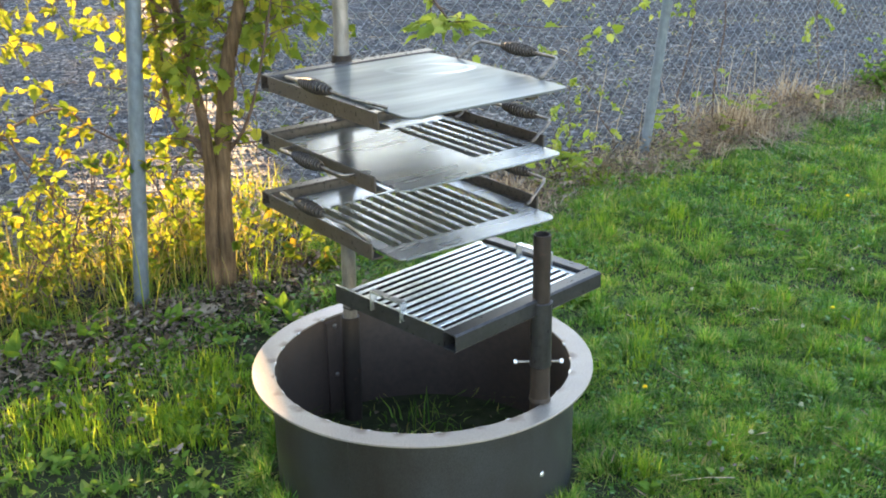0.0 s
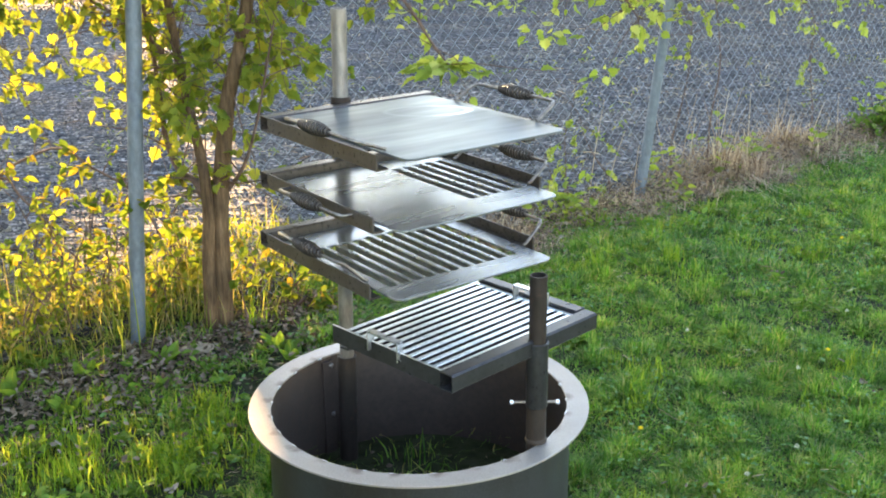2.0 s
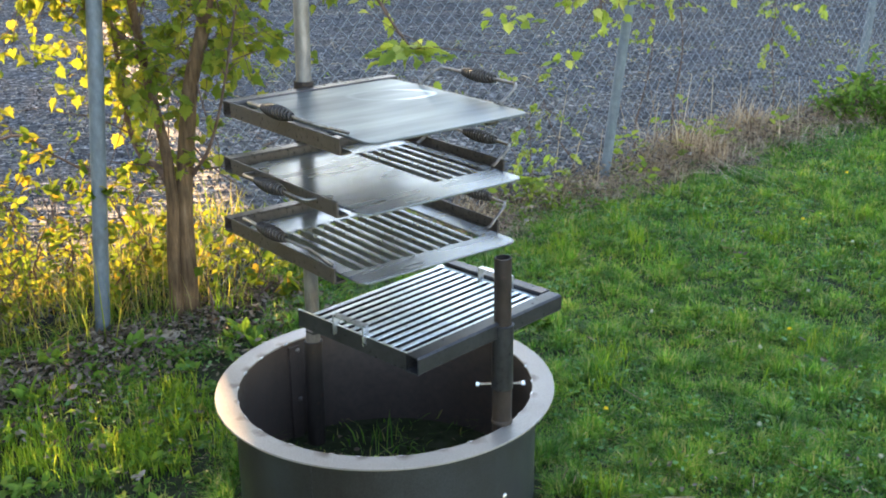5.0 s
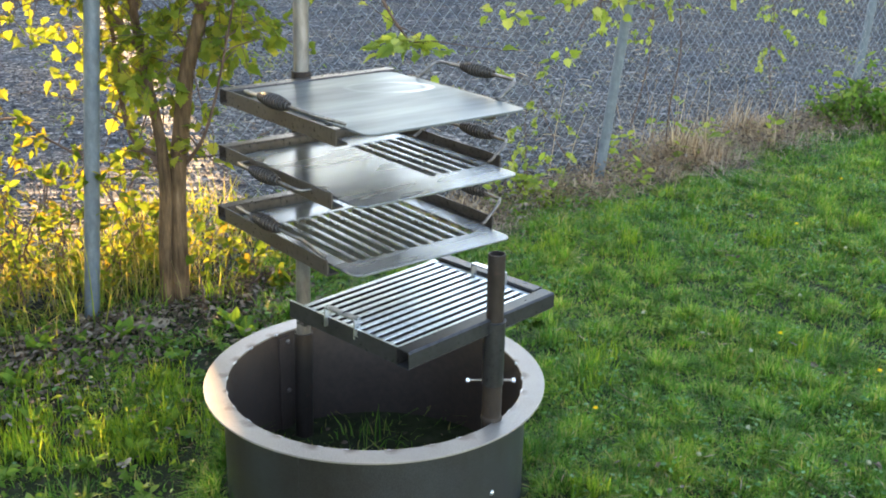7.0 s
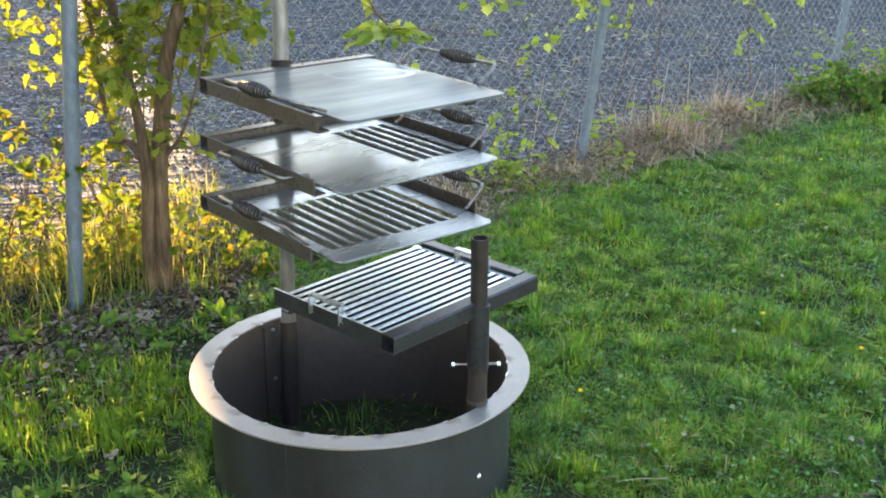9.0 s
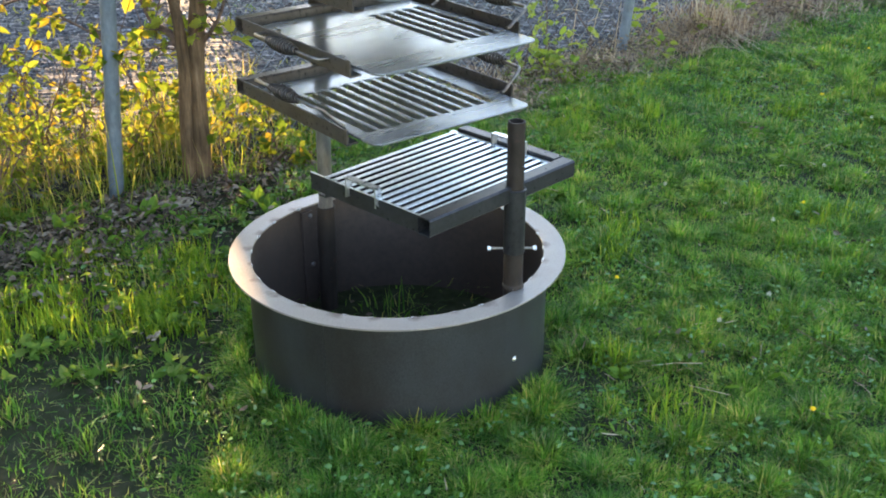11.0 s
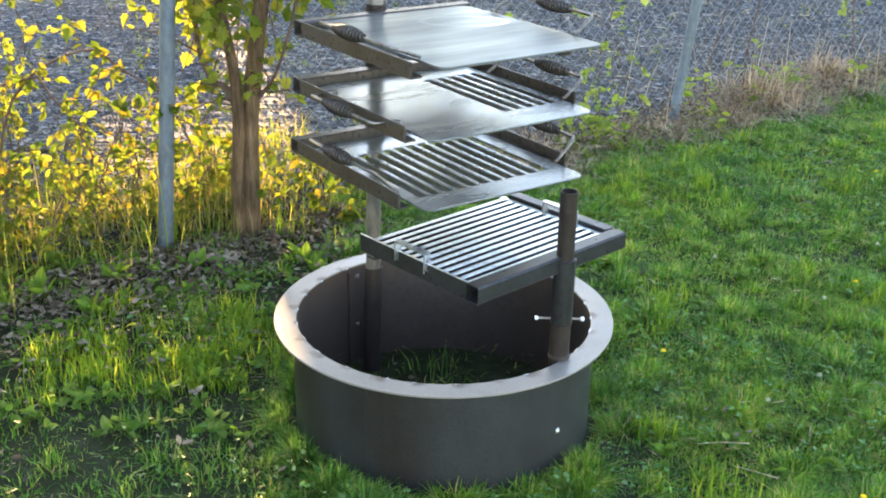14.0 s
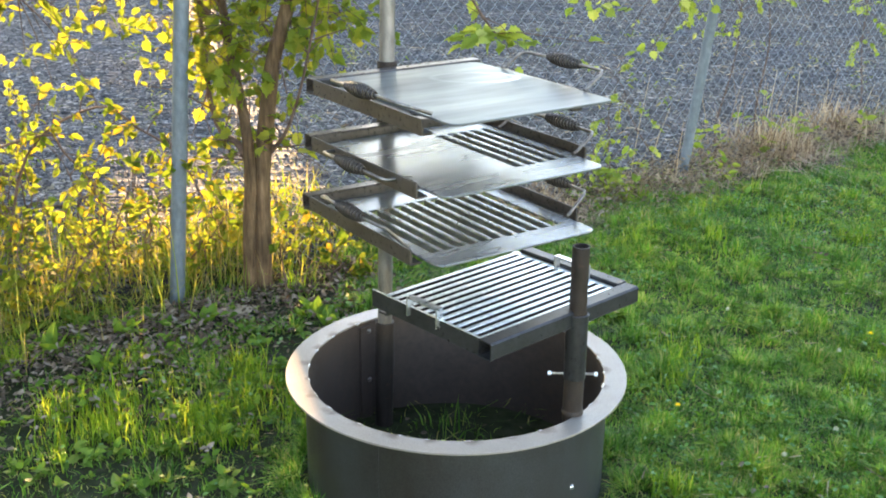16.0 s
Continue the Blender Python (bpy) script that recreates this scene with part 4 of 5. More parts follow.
def build_fence_growth():
    """Tall weeds, dry grass and litter along the fence."""
    # sunlit tall grass at the overgrown end
    n = 4200
    u, out = RNG.uniform(-1.3, 1.6, n), RNG.normal(0.1, 0.22, n)
    p = np.array([along_fence(a, b)[:2] for a, b in zip(u, out)])
    thin = value_noise(p[:, 0], p[:, 1], 5.0, 8)
    ok = (RNG.random(n) < 0.2 + thin) & (out > -0.3 * RNG.random(n) ** 2 + 0.02)
    p, thin = p[ok], thin[ok]
    h = (0.06 + 0.3 * thin ** 1.6) * RNG.uniform(0.3, 1.4, len(p))
    z = np.where(beyond(p[:, 0], p[:, 1]) > 0.2, 0.02, 0.0)
    ob = part("tall_weeds", blade_mesh("tall_weeds", p, z, h, RNG.uniform(0.0025, 0.006, len(p)), 0.7), M_TALL)
    tagged(ob, "tall yellow-green grass along the overgrown fence", "weeds", kind="stuff")
    # rank grass behind the fence, thick at the foot
    n = 2000
    u, out = RNG.uniform(-2.2, 1.0, n), 0.2 + 0.7 * RNG.random(n) ** 1.6
    p = np.array([along_fence(a, b)[:2] for a, b in zip(u, out)])
    thin = value_noise(p[:, 0], p[:, 1], 4.0, 18)
    h = (0.05 + 0.24 * thin ** 1.5) * RNG.uniform(0.3, 1.4, n)
    ob = part("rank_grass", blade_mesh("rank_grass", p, np.full(n, 0.02), h, RNG.uniform(0.003, 0.007, n), 1.0), M_TALL)
    tagged(ob, "rank sunlit grass behind the overgrown fence", "weeds", kind="stuff")
    # dry grass along the open fence
    n = 30000
    u = RNG.uniform(1.55, 8.2, n)
    out = RNG.normal(-0.03, 0.12, n) + 0.08 * (value_noise(u, u * 0, 2.0, 5) - 0.5)
    p = np.array([along_fence(a, b)[:2] for a, b in zip(u, out)])
    thick = value_noise(p[:, 0], p[:, 1], 3.5, 9)
    ok = RNG.random(n) < 0.25 + thick
    p, u, thick = p[ok], u[ok], thick[ok]
    h = 1.35 * (0.03 + 0.06 * thick ** 2 + 0.11 * np.exp(-((u - 3.3) / 0.1) ** 2) + 0.08 * np.exp(-((u - 4.0) / 0.2) ** 2)) * RNG.uniform(0.4, 1.5, len(p))
    ob = part("dry_grass", blade_mesh("dry_grass", p, np.zeros(len(p)), h, RNG.uniform(0.003, 0.007, len(p)), 1.7), M_STRAW)
    tagged(ob, "matted dry straw-coloured grass along the fence foot", "dry grass", kind="stuff")
    # tall dead stalks
    g = Joined()
    for _ in range(34):
        a = RNG.choice([RNG.normal(3.3, 0.12), RNG.normal(3.3, 0.1), RNG.uniform(1.6, 6.5), RNG.normal(4.0, 0.2)])
        q = np.array(along_fence(a, RNG.normal(0.05, 0.1)))
        h, d = RNG.uniform(0.18, 0.5), RNG.normal(0, 0.09, 2)
        g.add(*tube_arrays([q, q + (d[0] * 0.4, d[1] * 0.4, h * 0.5), q + (d[0], d[1], h)], [0.0022, 0.0018, 0.001], 4))
    ob = part("dead_stalks", g.mesh("dead_stalks"), M_STRAW)
    tagged(ob, "thin dry stalks of last year's weeds", "dry stalks", kind="stuff")
    # green weeds pushing up between the dry grass, thicker at the far end
    places, ways, sizes = [], [], []
    for _ in range(44):
        a = RNG.choice([RNG.normal(2.15, 0.1), RNG.uniform(2.6, 4.2), RNG.uniform(4.6, 7.5)])
        q = np.array(along_fence(a, RNG.normal(0.0, 0.12)))
        tall = RNG.uniform(0.08, 0.3) * (1.5 if a > 4.3 else 1.0)
        for k in range(RNG.integers(8, 20)):
            s = RNG.random()
            places.append(q + (RNG.normal(0, 0.03), RNG.normal(0, 0.03), tall * s))
            az = RNG.uniform(0, 6.28)
            ways.append((math.cos(az), math.sin(az), RNG.uniform(0.1, 0.9)))
            sizes.append(RNG.uniform(0.025, 0.065))
    ob = part("fence_weeds", leaf_mesh("fence_weeds", places, ways, sizes, leaf_shape(OVATE_2D)), M_VINE)
    tagged(ob, "leafy green weeds growing through the fence foot", "weeds", kind="stuff")
    # low leafy weeds among the grass at the overgrown end
    places, ways, sizes = [], [], []
    for _ in range(160):
        q = np.array(along_fence(RNG.uniform(-1.7, 0.7), RNG.choice([-0.05, 0.05]) + abs(RNG.normal(0, 0.4)), 0.02))
        tall = RNG.uniform(0.05, 0.34)
        for k in range(RNG.integers(6, 14)):
            places.append(q + (RNG.normal(0, 0.035), RNG.normal(0, 0.035), tall * RNG.random()))
            az = RNG.uniform(0, 6.28)
            ways.append((math.cos(az), math.sin(az), RNG.uniform(0.0, 0.9)))
            sizes.append(RNG.uniform(0.018, 0.045))
    ob = part("undergrowth", leaf_mesh("undergrowth", places, ways, sizes, leaf_shape(OVATE_2D)), M_SHRUB)
    tagged(ob, "low leafy weeds among tall grass at the fence", "weeds", kind="stuff")
    # dead leaves
    n = 6000
    u, out = RNG.uniform(-1.3, 0.75, n), -0.03 - np.abs(RNG.normal(0.0, 0.27, n))
    p = np.array([along_fence(a, b, 0.012) for a, b in zip(u, out)])
    p[:, 2] += RNG.uniform(0, 0.02, n)
    right = np.array([along_fence(a, b, 0.02) for a, b in zip(RNG.uniform(1.6, 5.5, 4200), RNG.normal(-0.04, 0.11, 4200))])
    right[:, 2] += RNG.uniform(0, 0.09, 4200)
    p = np.concatenate([p, right])
    far = RNG.uniform((-1.7, -0.7, 0.015), (3.4, 3.2, 0.04), (7000, 3))
    bare = value_noise(far[:, 0], far[:, 1], 3.6, 91) * 0.6 + value_noise(far[:, 0], far[:, 1], 9.0, 92) * 0.4
    bare += np.where(far[:, 0] < -0.45, 0.16, 0.0)
    far = far[(bare > np.where(far[:, 0] < -0.45, 0.64, 0.74)) & (np.hypot(far[:, 0], far[:, 1]) > 0.44) & (beyond(far[:, 0], far[:, 1]) < 0.0)]
    inside = RNG.uniform((-0.3, -0.3, 0.012), (0.3, 0.3, 0.022), (70, 3))
    inside = inside[np.hypot(inside[:, 0], inside[:, 1]) < 0.33]
    p = np.concatenate([p, far, inside])
    az = RNG.uniform(0, 6.28, len(p))
    ob = part("leaf_litter", leaf_mesh("leaf_litter", p, np.stack([np.cos(az), np.sin(az), RNG.normal(0, 0.25, len(p))], -1), RNG.uniform(0.008, 0.03, len(p)), leaf_shape(OVATE_2D, 0.5, -0.3), 0.5), M_DEAD)
    tagged(ob, "brown dead leaves and twigs scattered on the ground", "leaf litter", kind="stuff")
    g = Joined()
    for _ in range(70):
        if RNG.random() < 0.75:
            q = np.array(along_fence(RNG.uniform(1.3, 3.6), RNG.normal(-0.15, 0.15), 0.03))
        else:
            q = np.array((RNG.uniform(0.45, 2.6), RNG.uniform(-0.6, 2.0), 0.04))
        az, ln = RNG.uniform(0, 6.28), RNG.uniform(0.05, 0.2)
        d = np.array((math.cos(az), math.sin(az), RNG.normal(0, 0.12)))
        g.add(*tube_arrays([q, q + d * ln * 0.5 + RNG.normal(0, 0.006, 3), q + d * ln], [0.0013, 0.0011, 0.0007], 4))
    ob = part("straw_stalks", g.mesh("straw_stalks"), M_STRAW)
    tagged(ob, "loose pale straw stalks lying in the lawn", "straw", kind="stuff")


build_fence_growth()


def build_straw_bits():
    n = 5200
    x, y = RNG.uniform(-1.6, 3.4, n), RNG.uniform(-0.8, 3.4, n)
    spot = value_noise(x, y, 3.3, 61) * 0.7 + value_noise(x, y, 9.0, 62) * 0.3
    ok = in_view(x, y) & (x > -0.55) & (beyond(x, y) < 0.0) & (np.hypot(x, y) > 0.45) & (RNG.random(n) < np.clip((spot - 0.45) * 3.4, 0.03, 1))
    x, y = x[ok], y[ok]
    az = RNG.uniform(0, 6.28, len(x))
    z = lawn_fast(x, y) + RNG.uniform(0.012, 0.05, len(x)) * np.where(np.hypot(x, y) < 0.38, 0.3, 1.0)
    ob = part("straw_bits", leaf_mesh("straw_bits", np.stack([x, y, z], -1), np.stack([np.cos(az), np.sin(az), RNG.normal(0, 0.2, len(x))], -1), RNG.uniform(0.015, 0.055, len(x)), leaf_shape(THIN_2D, 0.4, 0.2), 0.6), M_STRAW)
    tagged(ob, "small pale bits of cut dry grass in the lawn", "straw", kind="stuff")


build_straw_bits()


def build_weeds():
    """Rosettes of broad leaves in the lawn, and dandelions."""
    places, ways, sizes = [], [], []
    spots = [(RNG.uniform(-1.7, -0.5), RNG.uniform(-0.2, 0.95)) for _ in range(240)] + [(RNG.uniform(0.5, 3.2), RNG.uniform(-0.7, 2.8)) for _ in range(500)] + [(RNG.uniform(-0.4, 0.45), RNG.uniform(0.5, 1.6)) for _ in range(25)]
    for cx, cy in spots:
        if beyond(cx, cy) > 0.05 or math.hypot(cx, cy) < 0.45:
            continue
        size = RNG.uniform(0.016, 0.04)
        for k in range(RNG.integers(5, 11)):
            az = RNG.uniform(0, 6.28)
            places.append((cx + RNG.normal(0, 0.008), cy + RNG.normal(0, 0.008), 0.012 + RNG.uniform(0, 0.02)))
            ways.append((math.cos(az), math.sin(az), RNG.uniform(0.15, 1.0)))
            sizes.append(size * RNG.uniform(0.7, 1.3))
    half = len(places) // 2
    ob = part("lawn_weeds", leaf_mesh("lawn_weeds", places[:half], ways[:half], sizes[:half], leaf_shape(OVATE_2D, 0.2, 0.35)), M_WEED)
    tagged(ob, "low rosettes of broad green leaves in the lawn", "weeds", kind="stuff")
    ob = part("dandelion_leaves", leaf_mesh("dandelion_leaves", places[half:], ways[half:], np.array(sizes[half:]) * 1.15, leaf_shape(LONG_2D, 0.3, 0.45)), M_WEED)
    tagged(ob, "long dandelion leaves lying in the lawn", "weeds", kind="stuff")
    # clover, small round leaves all through the grass
    n = 29000
    x, y = RNG.uniform(-1.8, 3.6, n), RNG.uniform(-0.8, 3.6, n)
    ok = in_view(x, y) & (np.hypot(x, y) > 0.43) & (beyond(x, y) < np.where(x < -0.4, -0.3, -0.1)) & (RNG.random(n) < np.where(x < -0.4, 0.3, 0.85)) & (value_noise(x, y, 3.0, 21) + 0.3 * value_noise(x, y, 11.0, 22) > 0.62)
    x, y = x[ok], y[ok]
    az = RNG.uniform(0, 6.28, len(x))
    ob = part("clover", leaf_mesh("clover", np.stack([x, y, RNG.uniform(0.02, 0.06, len(x))], -1), np.stack([np.cos(az), np.sin(az), 0 * az + 0.15], -1), RNG.uniform(0.008, 0.021, len(x)), leaf_shape(OVATE_2D, 0.2, 0.15), 0.6), M_CLOVER)
    tagged(ob, "small round clover leaves between the grass", "clover", kind="stuff")
    # dandelion flowers
    first = None
    for x, y, h in ((1.32, 0.78, 0.05), (0.98, -0.42, 0.04), (2.55, 1.35, 0.06), (1.75, 1.9, 0.06), (1.55, 0.5, 0.05), (2.2, 2.6, 0.06), (0.62, 0.25, 0.05)):
        if first is None:
            first = thing("dandelion", "yellow dandelion flower on a thin green stalk", "flower", "dandelions in the lawn")
            tube("stalk", [(0, 0, -0.02), (0.003, 0, 0.0), (0.004, 0.002, 0.05)], [0.0015, 0.0014, 0.0012], M_WEED, first, 5)
            az = np.arange(40) * 2.4
            flat = np.stack([np.cos(az), np.sin(az), 0.15 + np.arange(40) / 26], -1)
            part("flower_head", leaf_mesh("flower_head", np.tile((0.004, 0.002, 0.05), (40, 1)), flat, np.full(40, 0.0095), leaf_shape(LONG_2D, 0.1, 0.1), 0.1), M_FLOWER, first, "yellow petals")
            first.matrix_basis = pose(x, y, h - 0.03)
        else:
            copy_thing(first, pose(x, y, h - 0.03, 0, 0, 77 * x))
    # white clover heads
    first = None
    for x, y, h in ((1.02, 0.12, 0.07), (1.3, -0.05, 0.06), (0.86, 0.0, 0.055), (1.18, 0.62, 0.07), (1.62, 0.2, 0.06), (1.5, 1.1, 0.065), (0.9, 0.95, 0.06), (2.05, 0.9, 0.07), (1.85, 1.6, 0.07)):
        if first is None:
            first = thing("clover_flower", "small white clover flower head in the lawn", "flower", "clover flowers in the lawn")
            tube("stalk", [(0, 0, -0.03), (0.002, 0, 0.02), (0.004, 0.002, 0.05)], [0.0011, 0.001, 0.0009], M_WEED, first, 5)
            turn = np.arange(44) * 2.4
            rise = np.linspace(-0.5, 1.0, 44)
            petals = np.stack([np.cos(turn) * np.sqrt(1 - rise * rise * 0.98), np.sin(turn) * np.sqrt(1 - rise * rise * 0.98), rise], -1)
            part("flower_head", leaf_mesh("flower_head", np.tile((0.004, 0.002, 0.053), (44, 1)), petals, np.full(44, 0.0085), leaf_shape(LONG_2D, 0.1, 0.1), 0.2), M_PETAL, first, "ball of white petals")
            first.matrix_basis = pose(x, y, h - 0.04)
        else:
            copy_thing(first, pose(x, y, h - 0.04, 0, 0, 91 * x))
    # pale flat stone by the tree
    bm = bmesh.new()
    bmesh.ops.create_icosphere(bm, subdivisions=3, radius=1.0)
    for v in bm.verts:
        k = 1 + 0.22 * noise.noise(v.co * 1.7)
        v.co = Vector((v.co.x * 0.07 * k, v.co.y * 0.035 * k, v.co.z * 0.009 * k))
    ob = part("flat_stone", bm, M_SLAB, None, "", pose(-0.79, 0.95, 0.022, 4, -3, 15))
    tagged(ob, "flat tan stone lying among leaves near the tree", "stone")


build_weeds()


# ---- gravel stones ----
def build_gravel():
    bm = bmesh.new()
    bmesh.ops.create_cone(bm, cap_ends=False, segments=5, radius1=0.5, radius2=0.22, depth=0.55)
    bmesh.ops.contextual_create(bm, geom=[e for e in bm.edges if e.verts[0].co.z > 0 and e.verts[1].co.z > 0])
    bmesh.ops.triangulate(bm, faces=bm.faces[:])
    bm.verts.index_update()
    base = np.array([v.co[:] for v in bm.verts])
    faces = np.array([[v.index for v in f.verts] for f in bm.faces])
    bm.free()
    n = 150000
    x, y = RNG.uniform(-5.5, 8.0, n), 0.8 + 12.5 * RNG.random(n) ** 1.5
    out = beyond(x, y)
    size = RNG.uniform(0.007, 0.019, n) * (1 + 0.06 * np.clip(out, 0, 9)) * np.where(RNG.random(n) < 0.06, 1.6, 1.0)
    keep = (out > 0.22) & (np.abs(x - 0.07) < 0.47 * (y + 2.75)) & (RNG.random(n) < np.where(out < 4, 1.0, 0.5))
    x, y, size = x[keep], y[keep], size[keep]
    n = len(x)
    jit = base[None] * (1 + RNG.normal(0, 0.22, (n, len(base), 1))) * RNG.uniform(0.6, 1.2, (n, 1, 3)) * size[:, None, None]
    az = RNG.uniform(0, 6.28, n)
    c, s = np.cos(az)[:, None], np.sin(az)[:, None]
    v = np.stack([jit[..., 0] * c - jit[..., 1] * s, jit[..., 0] * s + jit[..., 1] * c, jit[..., 2] * 0.75], -1)
    v += np.stack([x, y, 0.03 + size * 0.15], -1)[:, None]
    tris = faces[None] + (np.arange(n) * len(base))[:, None, None]
    ob = part("gravel_stones", tri_mesh("gravel_stones", v.reshape(-1, 3), tris.reshape(-1, 3)), M_STONE)
    tagged(ob, "loose crushed grey gravel stones", "gravel", kind="stuff")


build_gravel()


def build_lot_growth():
    """Scraps of straw and small sprouts on the gravel, thicker towards the fence."""
    n = 9000
    x, y = RNG.uniform(-3.5, 6.5, n), 0.8 + 9.0 * RNG.random(n) ** 1.4
    out = beyond(x, y)
    spot = value_noise(x * 0.5, y * 1.6, 1.6, 71)
    ok = (out > 0.3) & (np.abs(x - 0.07) < 0.47 * (y + 2.75)) & (RNG.random(n) < np.clip(spot * 1.6 - 0.45, 0.02, 1))
    x, y = x[ok], y[ok]
    az = RNG.uniform(0, 6.28, len(x))
    ob = part("lot_straw", leaf_mesh("lot_straw", np.stack([x, y, 0.035 + 0.02 * RNG.random(len(x))], -1), np.stack([np.cos(az), np.sin(az), RNG.normal(0, 0.2, len(x))], -1), RNG.uniform(0.03, 0.11, len(x)), leaf_shape(THIN_2D, 0.4, 0.2), 0.6), M_STRAW)
    tagged(ob, "scraps of pale straw lying on the gravel", "straw", kind="stuff")
    places, ways, sizes = [], [], []
    for _ in range(210):
        px, py = RNG.uniform(-2.6, 4.5), 1.2 + 5.5 * RNG.random() ** 1.5
        if beyond(px, py) < 0.3:
            continue
        for k in range(RNG.integers(5, 16)):
            turn = RNG.uniform(0, 6.28)
            places.append((px + RNG.normal(0, 0.04), py + RNG.normal(0, 0.04), 0.03 + RNG.uniform(0, 0.06)))
            ways.append((math.cos(turn), math.sin(turn), RNG.uniform(0.2, 1.4)))
            sizes.append(RNG.uniform(0.02, 0.055))
    ob = part("lot_weeds", leaf_mesh("lot_weeds", places, ways, sizes, leaf_shape(LONG_2D)), M_TALL)
    tagged(ob, "small green sprouts growing through the gravel", "weeds", kind="stuff")


build_lot_growth()


# ---- trees and shrubs ----
def smooth_path(pts, per=4):
    p = np.array(pts, float)
    q = np.concatenate([[2 * p[0] - p[1]], p, [2 * p[-1] - p[-2]]])
    out = []
    for i in range(1, len(q) - 2):
        for k in range(per):
            t = k / per
            a, b, c, d = q[i - 1], q[i], q[i + 1], q[i + 2]
            out.append(0.5 * (2 * b + (c - a) * t + (2 * a - 5 * b + 4 * c - d) * t * t + (3 * b - a - 3 * c + d) * t ** 3))
    out.append(p[-1])
    return np.array(out)


def nearer_camera(pts):
    """The tree's points, shrunk towards the camera to fit its view, before the fence."""
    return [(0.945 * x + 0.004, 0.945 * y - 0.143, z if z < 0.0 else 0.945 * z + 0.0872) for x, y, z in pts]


def limb(stems, pts, r0, r1, sides=8):
    q = smooth_path(pts)
    stems.append(tube_arrays(q, np.linspace(r0, r1, len(q)), sides))
    return q


def twigs(wood, leaves, path, count, length, spread, rng, start=0.15, droop=0.2, per=6, depth=1, rad=0.0022):
    """Side twigs off a path, with leaves (place, way) along them and at their tips."""
    for _ in range(count):
        i = rng.integers(int(start * (len(path) - 1)), len(path))
        p = path[i]
        d = rng.normal(0, 1, 3) * spread + (0, 0, 0.35)
        d /= np.linalg.norm(d)
        ln = length * rng.uniform(0.5, 1.3)
        q = [p]
        for k in range(5):
            d = d + rng.normal(0, 0.16, 3) - (0, 0, droop * 0.25)
            d /= np.linalg.norm(d)
            q.append(q[-1] + d * ln / 5)
        q = np.array(q)
        wood.add(*tube_arrays(q, np.linspace(min(rad, 0.08 * length), 0.0008, 6), 4))
        if depth > 1:
            twigs(wood, leaves, q, 3, length * 0.55, spread, rng, 0.3, droop, per, depth - 1, rad * 0.6)
        for k in range(per):
            s = rng.uniform(0.25, 1.0) * 5
            j = min(int(s), 4)
            at = q[j] + (q[j + 1] - q[j]) * (s - j)
            way = (q[j + 1] - q[j]) / (ln / 5) * 0.6 + rng.normal(0, 0.55, 3) - (0, 0, 0.25)
            leaves.append((at, way))


def finish_plant(plant, stems, stem_name, stem_mat, wood, leaves, sizes, shape, leaf_mat, tilt=0.7, label=""):
    """The stems one by one, the fine twigs joined, and the crown of leaves."""
    for v, f in stems:
        part(stem_name, tri_mesh(stem_name, v, f, True), stem_mat, plant)
    tagged(part("twig", wood.mesh("twig"), M_TWIG, plant), kind="stuff")
    places, ways = np.array([a for a, b in leaves]), np.array([b for a, b in leaves])
    ok = places[:, 2] > 0.02
    places, ways = places[ok], ways[ok]
    part("crown", leaf_mesh("crown", places, ways, RNG.uniform(*sizes, len(places)), shape, tilt), leaf_mat, plant, label)


